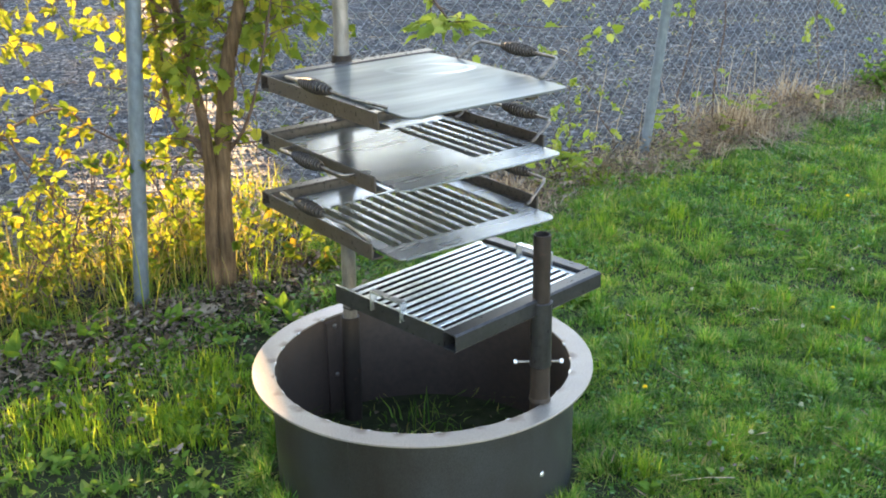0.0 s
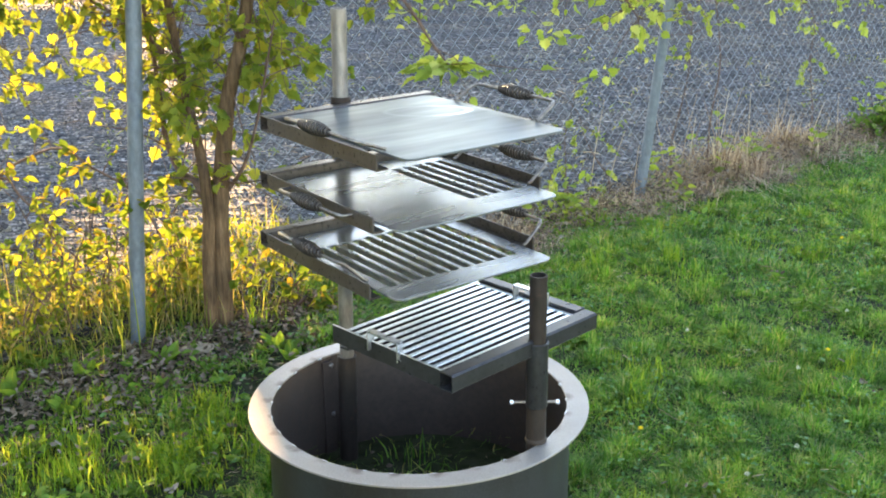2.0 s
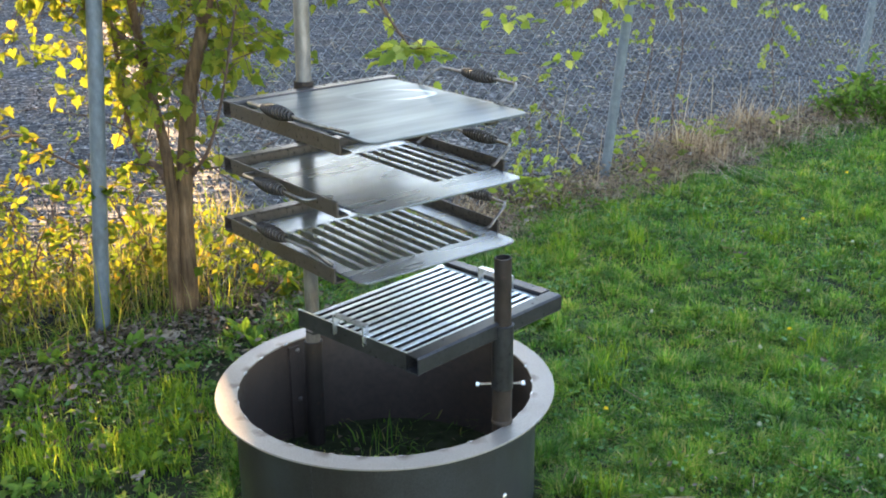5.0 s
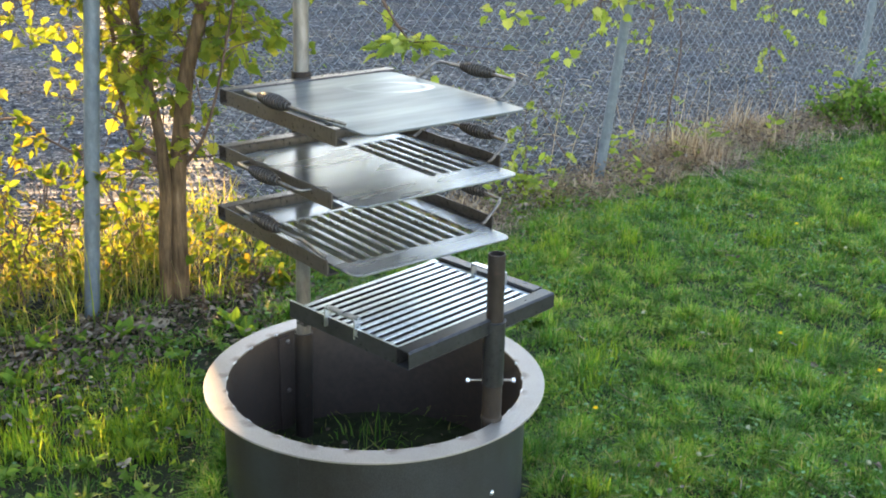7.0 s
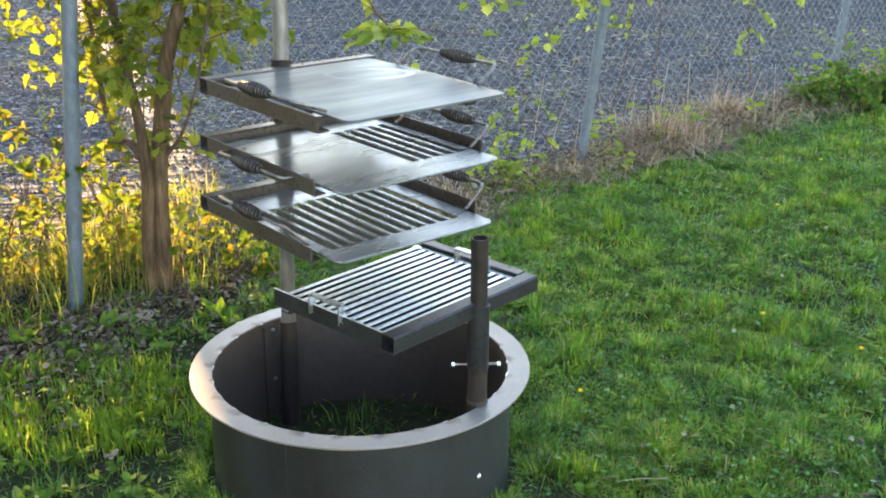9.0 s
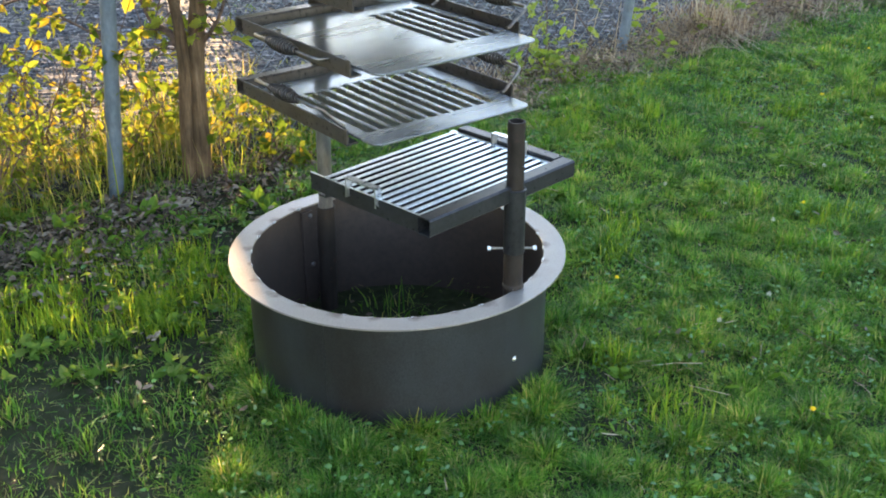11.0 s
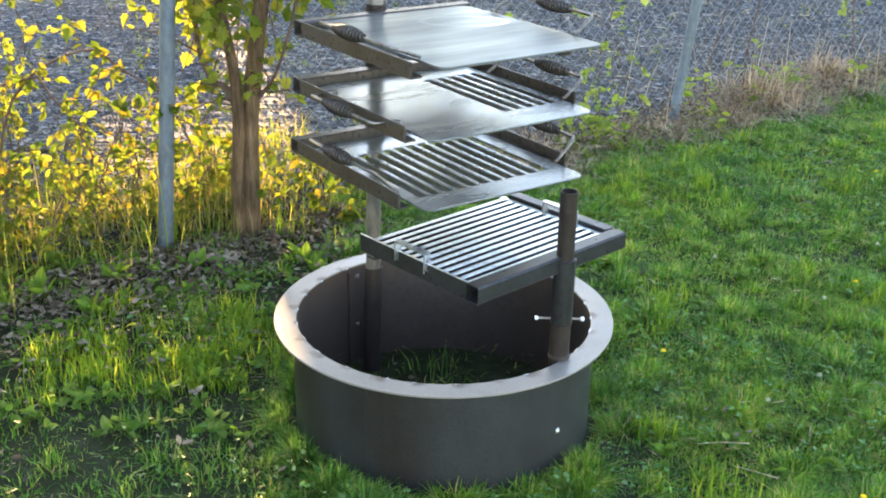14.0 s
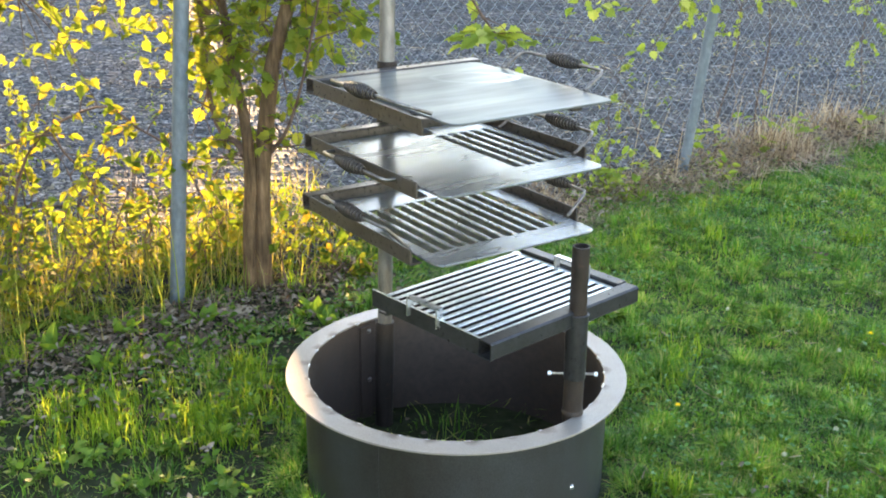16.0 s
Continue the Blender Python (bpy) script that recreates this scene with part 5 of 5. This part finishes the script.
def build_maple():
    rng = np.random.default_rng(5)
    tree = thing("maple_tree", "young maple with a twin grey-brown trunk, growing at the fence", "tree")
    trunk, limbs, wood, leaves = [], [], Joined(), []
    a = limb(trunk, nearer_camera([(-0.785, 1.41, -0.03), (-0.775, 1.4, 0.2), (-0.765, 1.4, 0.39), (-0.735, 1.4, 0.605), (-0.703, 1.4, 0.81), (-0.645, 1.4, 1.0), (-0.60, 1.41, 1.21), (-0.52, 1.44, 1.6), (-0.5, 1.5, 2.3), (-0.55, 1.5, 3.0)]), 0.037, 0.012, 14)
    b = limb(trunk, nearer_camera([(-0.825, 1.37, -0.03), (-0.812, 1.36, 0.2), (-0.80, 1.365, 0.40), (-0.815, 1.38, 0.60)]) + [(-0.84, 1.3, 0.9), (-0.93, 1.45, 1.4), (-1.05, 1.5, 2.0), (-1.1, 1.5, 2.7)], 0.026, 0.009, 12)
    c = limb(limbs, nearer_camera([(-0.81, 1.38, 0.44), (-0.85, 1.40, 0.50)]) + [(-0.89, 1.34, 0.56), (-0.945, 1.42, 0.66), (-0.965, 1.45, 0.894), (-1.02, 1.48, 1.3), (-1.1, 1.5, 1.8)], 0.014, 0.005)
    d = limb(limbs, nearer_camera([(-0.76, 1.4, 0.43), (-0.70, 1.39, 0.50), (-0.65, 1.37, 0.58), (-0.60, 1.35, 0.72), (-0.55, 1.3, 0.9), (-0.5, 1.25, 1.1)]), 0.008, 0.003)
    e = limb(limbs, nearer_camera([(-0.61, 1.41, 1.2), (-0.5, 1.4, 1.283), (-0.358, 1.4, 1.319), (-0.22, 1.4, 1.29), (-0.066, 1.4, 1.145), (0.03, 1.39, 1.0), (0.09, 1.38, 0.92)]), 0.010, 0.003)
    f_bough = limb(limbs, nearer_camera([(-0.57, 1.42, 1.35), (-0.3, 1.55, 1.5), (0.1, 1.75, 1.5), (0.45, 1.95, 1.38), (0.72, 2.05, 1.18), (0.88, 2.1, 0.98)]), 0.010, 0.003)
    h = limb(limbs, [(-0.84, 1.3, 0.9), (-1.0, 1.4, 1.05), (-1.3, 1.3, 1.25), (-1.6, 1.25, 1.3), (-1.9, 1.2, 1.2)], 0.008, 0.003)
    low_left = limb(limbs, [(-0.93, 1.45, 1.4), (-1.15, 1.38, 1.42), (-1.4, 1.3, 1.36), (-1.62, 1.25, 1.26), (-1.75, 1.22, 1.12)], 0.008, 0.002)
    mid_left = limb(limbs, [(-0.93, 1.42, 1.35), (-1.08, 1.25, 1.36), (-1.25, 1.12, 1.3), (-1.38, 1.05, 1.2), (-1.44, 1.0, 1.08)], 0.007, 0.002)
    k = limb(limbs, nearer_camera([(-0.52, 1.44, 1.6), (-0.2, 1.5, 1.75), (0.3, 1.7, 1.7), (0.8, 2.0, 1.6)]), 0.010, 0.004)
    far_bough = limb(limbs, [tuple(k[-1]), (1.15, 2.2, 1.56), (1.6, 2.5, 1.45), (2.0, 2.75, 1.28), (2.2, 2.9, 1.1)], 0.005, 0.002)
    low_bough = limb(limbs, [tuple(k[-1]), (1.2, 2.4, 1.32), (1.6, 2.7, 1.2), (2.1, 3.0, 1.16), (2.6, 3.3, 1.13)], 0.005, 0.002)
    twigs(wood, leaves, low_bough, 90, 0.26, 0.9, rng, 0.1, 0.6, 5)
    twigs(wood, leaves, far_bough, 90, 0.3, 0.8, rng, 0.05, 0.7, 5)
    twigs(wood, leaves, a[16:26], 26, 0.32, 0.9, rng, 0.0, 0.3, 6, 2)
    twigs(wood, leaves, a[24:], 22, 0.45, 1.0, rng, 0.0, 0.2, 6, 2)
    twigs(wood, leaves, b[12:], 26, 0.34, 0.9, rng, 0.0, 0.3, 6, 2)
    twigs(wood, leaves, c[8:], 15, 0.2, 0.8, rng, 0.1, 0.3, 5, 2)
    twigs(wood, leaves, c[:12], 8, 0.12, 0.7, rng, 0.1, 0.5, 4)
    for path in (a[10:24], b[8:22], c):
        twigs(wood, leaves, path, 12, 0.34, 0.7, rng, 0.0, -0.2, 2, 1, 0.0032)
    twigs(wood, leaves, d, 12, 0.13, 0.7, rng, 0.1, 0.3, 4)
    twigs(wood, leaves, e[:-6], 46, 0.2, 0.8, rng, 0.1, 0.3, 4)
    twigs(wood, leaves, f_bough, 130, 0.26, 0.75, rng, 0.1, 0.6, 4)
    twigs(wood, leaves, low_left, 66, 0.2, 0.8, rng, 0.1, 0.4, 7)
    twigs(wood, leaves, mid_left, 66, 0.17, 0.8, rng, 0.1, 0.35, 7)
    twigs(wood, leaves, e, 20, 0.3, 0.8, rng, 0.0, 0.2, 1)
    twigs(wood, leaves, f_bough, 24, 0.34, 0.8, rng, 0.0, 0.3, 1)
    twigs(wood, leaves, h, 56, 0.22, 0.8, rng, 0.1, 0.4, 6)
    for path in (h, low_left, mid_left):
        twigs(wood, leaves, path, 14, 0.36, 0.8, rng, 0.05, 0.8, 2, 2, 0.0024)
    for path in (k, far_bough, low_bough):
        twigs(wood, leaves, path, 12, 0.4, 0.8, rng, 0.05, 0.8, 1, 2, 0.002)
    twigs(wood, leaves, k, 80, 0.34, 0.8, rng, 0.2, 0.9, 4)
    # High boughs out of view, added to shade the left lawn.
    for tip in ((-1.7, 0.35, 2.35), (-1.1, -0.15, 2.5), (-0.35, 0.35, 2.6), (-2.1, 0.95, 2.2), (0.25, 0.95, 2.7), (-1.5, 1.9, 2.6), (-0.7, 0.6, 3.1), (-1.6, 0.9, 3.0)):
        start = a[28] if tip[0] > -0.8 else b[-9]
        mid = (0.5 * (start[0] + tip[0]), 0.5 * (start[1] + tip[1]), 0.5 * (start[2] + tip[2]) + 0.15)
        bough = limb(limbs, [tuple(start), mid, tip], 0.011, 0.003)
        twigs(wood, leaves, bough, 34, 0.42, 0.9, rng, 0.25, 0.2, 7, 2)
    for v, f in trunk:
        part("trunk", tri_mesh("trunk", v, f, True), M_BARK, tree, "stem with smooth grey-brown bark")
    # fans of leaves placed to fit the camera's view, joined to nearest boughs
    nodes = np.concatenate([e, f_bough, k, far_bough, low_bough, d, low_left, mid_left, h, c, b[8:]])
    for tip, wide, count in (((-0.35, 1.22, 1.0), 0.1, 14), ((-0.27, 1.25, 0.93), 0.08, 10), ((0.32, 1.55, 1.1), 0.1, 16), ((0.45, 1.6, 1.0), 0.09, 14), ((0.72, 1.9, 0.78), 0.07, 8), ((0.1, 1.5, 1.12), 0.1, 14), ((-0.05, 1.4, 1.1), 0.08, 12), ((0.95, 2.2, 1.08), 0.12, 16), ((1.25, 2.45, 1.05), 0.12, 16), ((-1.33, 1.15, 0.98), 0.1, 12), ((-1.18, 1.18, 0.93), 0.09, 12), ((-1.05, 1.2, 0.98), 0.1, 12), ((-1.42, 1.15, 0.9), 0.08, 10), ((-0.93, 1.2, 0.93), 0.1, 12), ((-0.75, 1.2, 0.95), 0.1, 14), ((-0.52, 1.2, 0.98), 0.1, 14), ((-0.45, 1.2, 0.9), 0.08, 10), ((-1.3, 1.15, 0.78), 0.06, 6), ((-1.52, 1.2, 0.84), 0.1, 12), ((-1.6, 1.2, 1.0), 0.1, 12), ((-1.12, 1.25, 0.8), 0.08, 8), ((-1.45, 1.25, 0.72), 0.08, 8)):
        tip = np.array(tip)
        root = nodes[np.argmin(((nodes - tip) ** 2).sum(1))]
        wood.add(*tube_arrays(smooth_path([root, (root + tip) / 2 + (0, 0, 0.03), tip]), np.linspace(0.0028, 0.001, 9), 4))
        for _ in range(count):
            way = rng.normal(0, 1, 3) * (1, 1, 0.35)
            leaves.append((tip + way * wide * 0.4, way - (0, 0, 0.25)))
    young = [q for q in leaves if q[0][0] > -0.12 and q[0][2] < 2.0]
    leaves = [q for q in leaves if q[0][0] <= -0.12 or q[0][2] >= 2.0]
    part("pale_crown", leaf_mesh("pale_crown", [q[0] for q in young], [q[1] for q in young], rng.uniform(0.018, 0.05, len(young)), leaf_shape(MAPLE_2D), 0.7), M_LIME, tree, "small pale green leaves of the long boughs")
    finish_plant(tree, limbs, "limb", M_TWIG, wood, leaves, (0.02, 0.056), leaf_shape(MAPLE_2D), M_MAPLE, 0.7, "lobed green leaves, yellow where the sun shines through")


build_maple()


def build_shrub(x, y, height, stems, seed, leaf, leaf_mat, name, label, sizes, per=5, spread=0.8, outline=OVATE_2D, group="", start=0.12):
    rng = np.random.default_rng(seed)
    plant = thing(name, label, "shrub", group)
    wood, leaves, made = Joined(), [], []
    for _ in range(stems):
        lean = rng.normal(0, 0.28 * spread, 2)
        h = height * rng.uniform(0.6, 1.1)
        p = [(x + rng.normal(0, 0.04), y + rng.normal(0, 0.04), -0.02)]
        for k in range(1, 6):
            s = k / 5
            p.append((p[0][0] + lean[0] * h * s ** 1.4 + rng.normal(0, 0.02), p[0][1] + lean[1] * h * s ** 1.4 + rng.normal(0, 0.02), h * s))
        q = limb(made, p, 0.003 + 0.002 * height, 0.001, 6)
        twigs(wood, leaves, q, leaf, 0.2 * height + 0.05, 0.9, rng, start, 0.3, per)
    finish_plant(plant, made, "stem", M_TWIG, wood, leaves, sizes, leaf_shape(outline), leaf_mat)


for i, (x, y, h, st, lf) in enumerate(((-1.28, 1.25, 0.6, 3, 6), (-1.55, 1.35, 0.55, 3, 7), (-1.85, 1.2, 0.65, 4, 9), (-1.95, 1.9, 0.6, 4, 8), (-1.02, 1.22, 0.4, 3, 5), (-1.7, 0.85, 0.5, 3, 7),
                                       (-1.38, 1.05, 0.46, 4, 8), (-1.48, 0.85, 0.38, 4, 8), (-1.22, 1.3, 0.5, 3, 8), (-1.75, 1.55, 0.55, 3, 7), (-0.95, 1.5, 0.4, 3, 6), (-2.2, 1.3, 0.8, 4, 9), (-0.5, 1.42, 0.3, 2, 6))):
    build_shrub(x, y, h, st, 40 + i, lf, M_MAPLE if i % 3 == 0 else M_SHRUB, "shrub", "wild shrub with thin stems and backlit yellow-green leaves", (0.018, 0.042), 7, 0.95, MAPLE_2D if i % 2 else OVATE_2D, "shrubs at the fence")


# Maples mostly out of view, added to block light from the left lawn.
for i, s in enumerate((1.15, 1.8, 2.5, 3.2)):
    p = along_fence(-s, 0.1)
    build_shrub(p.x, p.y, 2.2, 4, 240 + i, 26, M_MAPLE, "shade_maple", "slender young maple, mostly unseen, added to shade the left lawn", (0.05, 0.085), 7, 0.6, MAPLE_2D, "young maples at the fence", 0.4)


def build_arching_branch(pts, seed, count):
    rng = np.random.default_rng(seed)
    plant = thing("bramble", "thin arching bramble cane with a few yellow leaves", "shrub", "brambles at the fence")
    wood, leaves, made = Joined(), [], []
    q = limb(made, pts, 0.006, 0.002, 6)
    twigs(wood, leaves, q, 2 * count, 0.12, 0.8, rng, 0.05, 0.4, 4)
    finish_plant(plant, made, "cane", M_TWIG, wood, leaves, (0.022, 0.05), leaf_shape(OVATE_2D), M_SHRUB)


build_arching_branch([(-1.9, 1.1, 0.0), (-1.75, 1.1, 0.45), (-1.46, 1.12, 0.59), (-1.39, 1.12, 0.528), (-1.28, 1.12, 0.373), (-1.27, 1.12, 0.18)], 71, 16)
build_arching_branch([(-1.7, 1.2, 0.0), (-1.55, 1.18, 0.5), (-1.274, 1.15, 0.686), (-1.128, 1.12, 0.624), (-1.0, 1.1, 0.548), (-0.93, 1.08, 0.44), (-0.888, 1.08, 0.325)], 72, 18)
build_arching_branch([(-2.2, 1.5, 0.0), (-2.0, 1.4, 0.8), (-1.6, 1.3, 1.2), (-1.2, 1.25, 1.25), (-1.0, 1.2, 1.1)], 73, 26)


for i, (x, y, h, st, lf) in enumerate(((-0.5, 1.35, 0.14, 2, 6), (-0.62, 1.42, 0.3, 1, 7), (-0.9, 1.45, 0.42, 2, 8), (-0.72, 1.15, 0.4, 1, 5), (-1.2, 1.12, 0.2, 1, 4), (-1.28, 1.6, 0.38, 2, 7))):
    build_shrub(x, y, h, st, 340 + i, lf, M_SHRUB, "maple_seedling", "maple seedling with glowing orange-yellow leaves", (0.03, 0.055), 4, 0.5, MAPLE_2D, "seedlings at the fence", 0.55)


def build_dock(x, y, size, seed):
    """A rosette of broad upright leaves."""
    rng = np.random.default_rng(seed)
    plant = thing("dock_weed", "low weed with broad upright green leaves in the lawn edge", "weed", "broad weeds at the lawn edge")
    n = 5
    az = np.arange(n) * 2.4 + rng.uniform(0, 6)
    ways = np.stack([np.cos(az), np.sin(az), rng.uniform(0.9, 3.5, n)], -1)
    places = np.array([(x, y, 0.0)]) + 0.012 * ways * (1, 1, 0)
    for p, w in zip(places, ways):
        part("leaf", leaf_mesh("leaf", [p], [w], [size * rng.uniform(0.5, 0.95)], leaf_shape(OVATE_2D, 0.35, 0.3), 0.5, rng), M_WEED, plant)


for i, (x, y, size) in enumerate(((-1.12, 0.78, 0.1), (-1.3, 0.62, 0.12), (-0.88, 0.88, 0.1), (-1.35, 0.9, 0.09), (-0.52, 0.98, 0.1), (-0.46, 0.9, 0.09), (-1.1, 0.52, 0.09), (-0.98, 0.3, 0.08), (-0.68, 0.1, 0.07), (1.05, 0.1, 0.045), (0.85, -0.28, 0.05), (0.98, -0.5, 0.05), (1.3, -0.1, 0.045))):
    build_dock(x, y, size, 500 + i)


def build_vine(u, height, stems, seed, leaves_per):
    p = along_fence(u, 0.06)
    build_shrub(p.x, p.y, height, stems, seed, leaves_per, M_LIME, "sapling", "slender sapling with sparse light green leaves, at the fence", (0.015, 0.034), 15, 0.7, MAPLE_2D, "saplings at the fence")


for i, (u, h, st, lf) in enumerate(((2.12, 0.35, 2, 4), (2.25, 0.6, 1, 7), (2.6, 0.75, 1, 6))):
    build_vine(u, h, st, 90 + i, lf)
for i, (u, h, st, lf) in enumerate(((3.33, 1.35, 1, 26), (3.05, 1.5, 1, 16), (4.4, 1.4, 1, 14))):
    p = along_fence(u, 0.06)
    build_shrub(p.x, p.y, h, st, 190 + i, lf, M_LIME, "tall_sapling", "thin bare-stemmed sapling with light green leaves at the top", (0.015, 0.035), 18, 0.3, MAPLE_2D, "saplings at the fence", 0.62)
for i, (u, out, h) in enumerate(((4.72, -0.12, 0.18), (4.95, -0.3, 0.18), (5.2, -0.4, 0.2), (5.1, -0.05, 0.24), (5.45, -0.25, 0.24))):
    p = along_fence(u, out)
    build_shrub(p.x, p.y, h, 10, 290 + i, 6, M_WEED, "weed_bush", "lush green broad-leaved weed at the fence corner", (0.03, 0.065), 6, 1.1, OVATE_2D, "weed bushes at the fence")


def build_spray():
    """The tip of the maple's low bough: a flat fan of lime-green leaves."""
    rng = np.random.default_rng(8)
    tip = np.array((0.085, 1.16, 0.962))
    places, ways = [], []
    for q in np.linspace(0, 2 * math.pi, 15, endpoint=False):
        for s in (0.2, 0.45, 0.7, 0.95):
            d = np.array((0.135 * math.cos(q), 0.09 * math.sin(q), -0.03 * s))
            places.append(tip + d * s + rng.normal(0, 0.008, 3))
            ways.append(d * 6 + rng.normal(0, 0.35, 3) * (1, 1, 0.3))
    part("leaf_spray", leaf_mesh("leaf_spray", places, ways, rng.uniform(0.036, 0.06, len(places)), leaf_shape(MAPLE_2D), 0.5), M_LIME, bpy.data.objects["maple_tree"], "fan of lime-green leaves, coloured as if sunlit")


build_spray()


# ---- parked trailers at the far side of the lot, some added to block sun ----
M_PAINT = rough_stuff("trailer_paint", [(0.3, (0.30, 0.31, 0.32)), (0.7, (0.42, 0.42, 0.42))], 3.0, roughness=0.5, second=0.6, bumpy=0.05)
M_DARK = rough_stuff("chassis_paint", [(0.3, (0.015, 0.015, 0.017)), (0.7, (0.035, 0.034, 0.035))], 6.0, roughness=0.6, bumpy=0.1)
M_RUBBER = rough_stuff("tyre_rubber", [(0.3, (0.012, 0.012, 0.012)), (0.7, (0.03, 0.03, 0.03))], 20.0, roughness=0.8, bumpy=0.2, distance=0.004)


def build_trailer():
    t = thing("parked_trailer", "long grey box trailer on dark wheels, parked across the lot", "trailer", "parked trailers")
    part("box", box_bm(0, 6.4, 0, 2.4, 0.56, 2.6, 0.02), M_PAINT, t)
    part("chassis", box_bm(0.1, 6.3, 0.25, 2.15, 0.34, 0.56, 0.01), M_DARK, t)
    # Dark boards added to keep the space under the trailer as dark as shade.
    part("shade_skirt", box_bm(1.5, 4.2, 0.05, 0.09, 0.2, 0.6, 0.005), M_DARK, t)
    part("shade_skirt", box_bm(0.1, 6.3, 2.32, 2.36, 0.08, 0.56, 0.005), M_DARK, t)
    part("shade_board", box_bm(0.1, 6.3, 0.4, 0.44, 0.05, 0.36, 0.005), M_DARK, t)
    part("bumper", box_bm(6.25, 6.4, 0.1, 2.3, 0.32, 0.46, 0.01), M_DARK, t)
    tyre = lathe_bm([(0.28, -0.12), (0.44, -0.12), (0.48, -0.08), (0.48, 0.08), (0.44, 0.12), (0.28, 0.12)], 32)
    rim = lathe_bm([(0.02, 0.05), (0.12, 0.06), (0.14, 0.02), (0.26, 0.0), (0.29, 0.07), (0.29, -0.1), (0.02, -0.1)], 24)
    tm = rm = None
    for x in (0.9, 4.75, 5.8):
        for y in (0.2, 2.2):
            at = pose(x, y, 0.48, 90, 0, 0)
            if tm is None:
                w = part("tyre", tyre, M_RUBBER, t, "black rubber tyre", at)
                r = part("rim", rim, M_GALV, w, "bright steel wheel rim")
                tm, rm = w.data, r.data
            else:
                w = part("tyre", tm, M_RUBBER, t, "", at)
                part("rim", rm, M_GALV, w)
    return t


def build_sun_block_flatbed():
    # Unseen; its boards are set to block low sun from gravel and lawn.
    t = thing("sun_block_flatbed", "low dark flatbed with side boards, unseen, added to block low sun", "trailer", "parked trailers")
    part("deck", box_bm(0, 8.0, 0, 2.2, 0.62, 0.78, 0.01), M_DARK, t)
    for y in (0.0, 2.14):
        for k in range(3):
            part("side_board", box_bm(0.02, 7.98, y, y + 0.06, 0.785 + 0.25 * k, 1.02 + 0.25 * k, 0.006), M_PAINT, t)
    for x in (2.6, 3.8):
        for y in (0.2, 2.0):
            w = part("tyre", bpy.data.meshes["tyre"], M_RUBBER, t, "", pose(x, y, 0.48, 90, 0, 0))
            part("rim", bpy.data.meshes["rim.001"] if "rim.001" in bpy.data.meshes else bpy.data.meshes["rim"], M_GALV, w)
    return t


LOT_Z = 0.03
trailer = build_trailer()
trailer.matrix_basis = pose(1.9, 14.2, LOT_Z)
# Unseen copies that carry the sun-blocking row further right.
for x in (8.6, 15.3):
    copy_thing(trailer, pose(x, 14.2 + (0.2 if x > 9 else 0.0), LOT_Z))
build_sun_block_flatbed().matrix_basis = pose(-13.5, 14.2, LOT_Z)


M_PALE = rough_stuff("pale_paint", [(0.3, (0.12, 0.115, 0.112)), (0.7, (0.18, 0.172, 0.162))], 2.0, roughness=0.6, second=0.5, bumpy=0.05)


def build_sun_block_trailer():
    """A low pale box trailer with an unseen raised end, added to block sun."""
    t = thing("sun_block_trailer", "pale grey box on the lot, raised end added to block sun", "trailer", "parked trailers")
    part("box", box_bm(0, 5.85, 0, 2.3, 0.2, 2.65, 0.03), M_PALE, t)
    # Raised end, unseen, added to keep low sun off the fire ring's rim.
    part("sun_block_end", box_bm(-0.55, -0.003, 0.05, 2.25, 1.765, 2.63, 0.03), M_PALE, t)
    for k in range(7):
        part("side_rib", box_bm(0.1 + 0.93 * k, 0.16 + 0.93 * k, -0.025, -0.002, 0.22, 2.6, 0.005), M_PALE, t)
    part("skirt_rail", box_bm(0.05, 5.8, -0.02, 0.06, 0.11, 0.196, 0.006), M_PALE, t)
    part("jack_leg", box_bm(-0.1, -0.02, 0.9, 0.98, 0.0, 1.76, 0.006), M_DARK, t)
    for x in (2.9, 3.8):
        for y in (0.22, 2.08):
            w = part("tyre", bpy.data.meshes["tyre"], M_RUBBER, t, "", pose(x, y, 0.36, 90, 0, 0) @ Matrix.Diagonal((0.75, 0.75, 0.8, 1)))
            part("rim", bpy.data.meshes["rim.001"] if "rim.001" in bpy.data.meshes else bpy.data.meshes["rim"], M_GALV, w)
    return t


build_sun_block_trailer().matrix_basis = pose(-4.55, 14.2, LOT_Z)
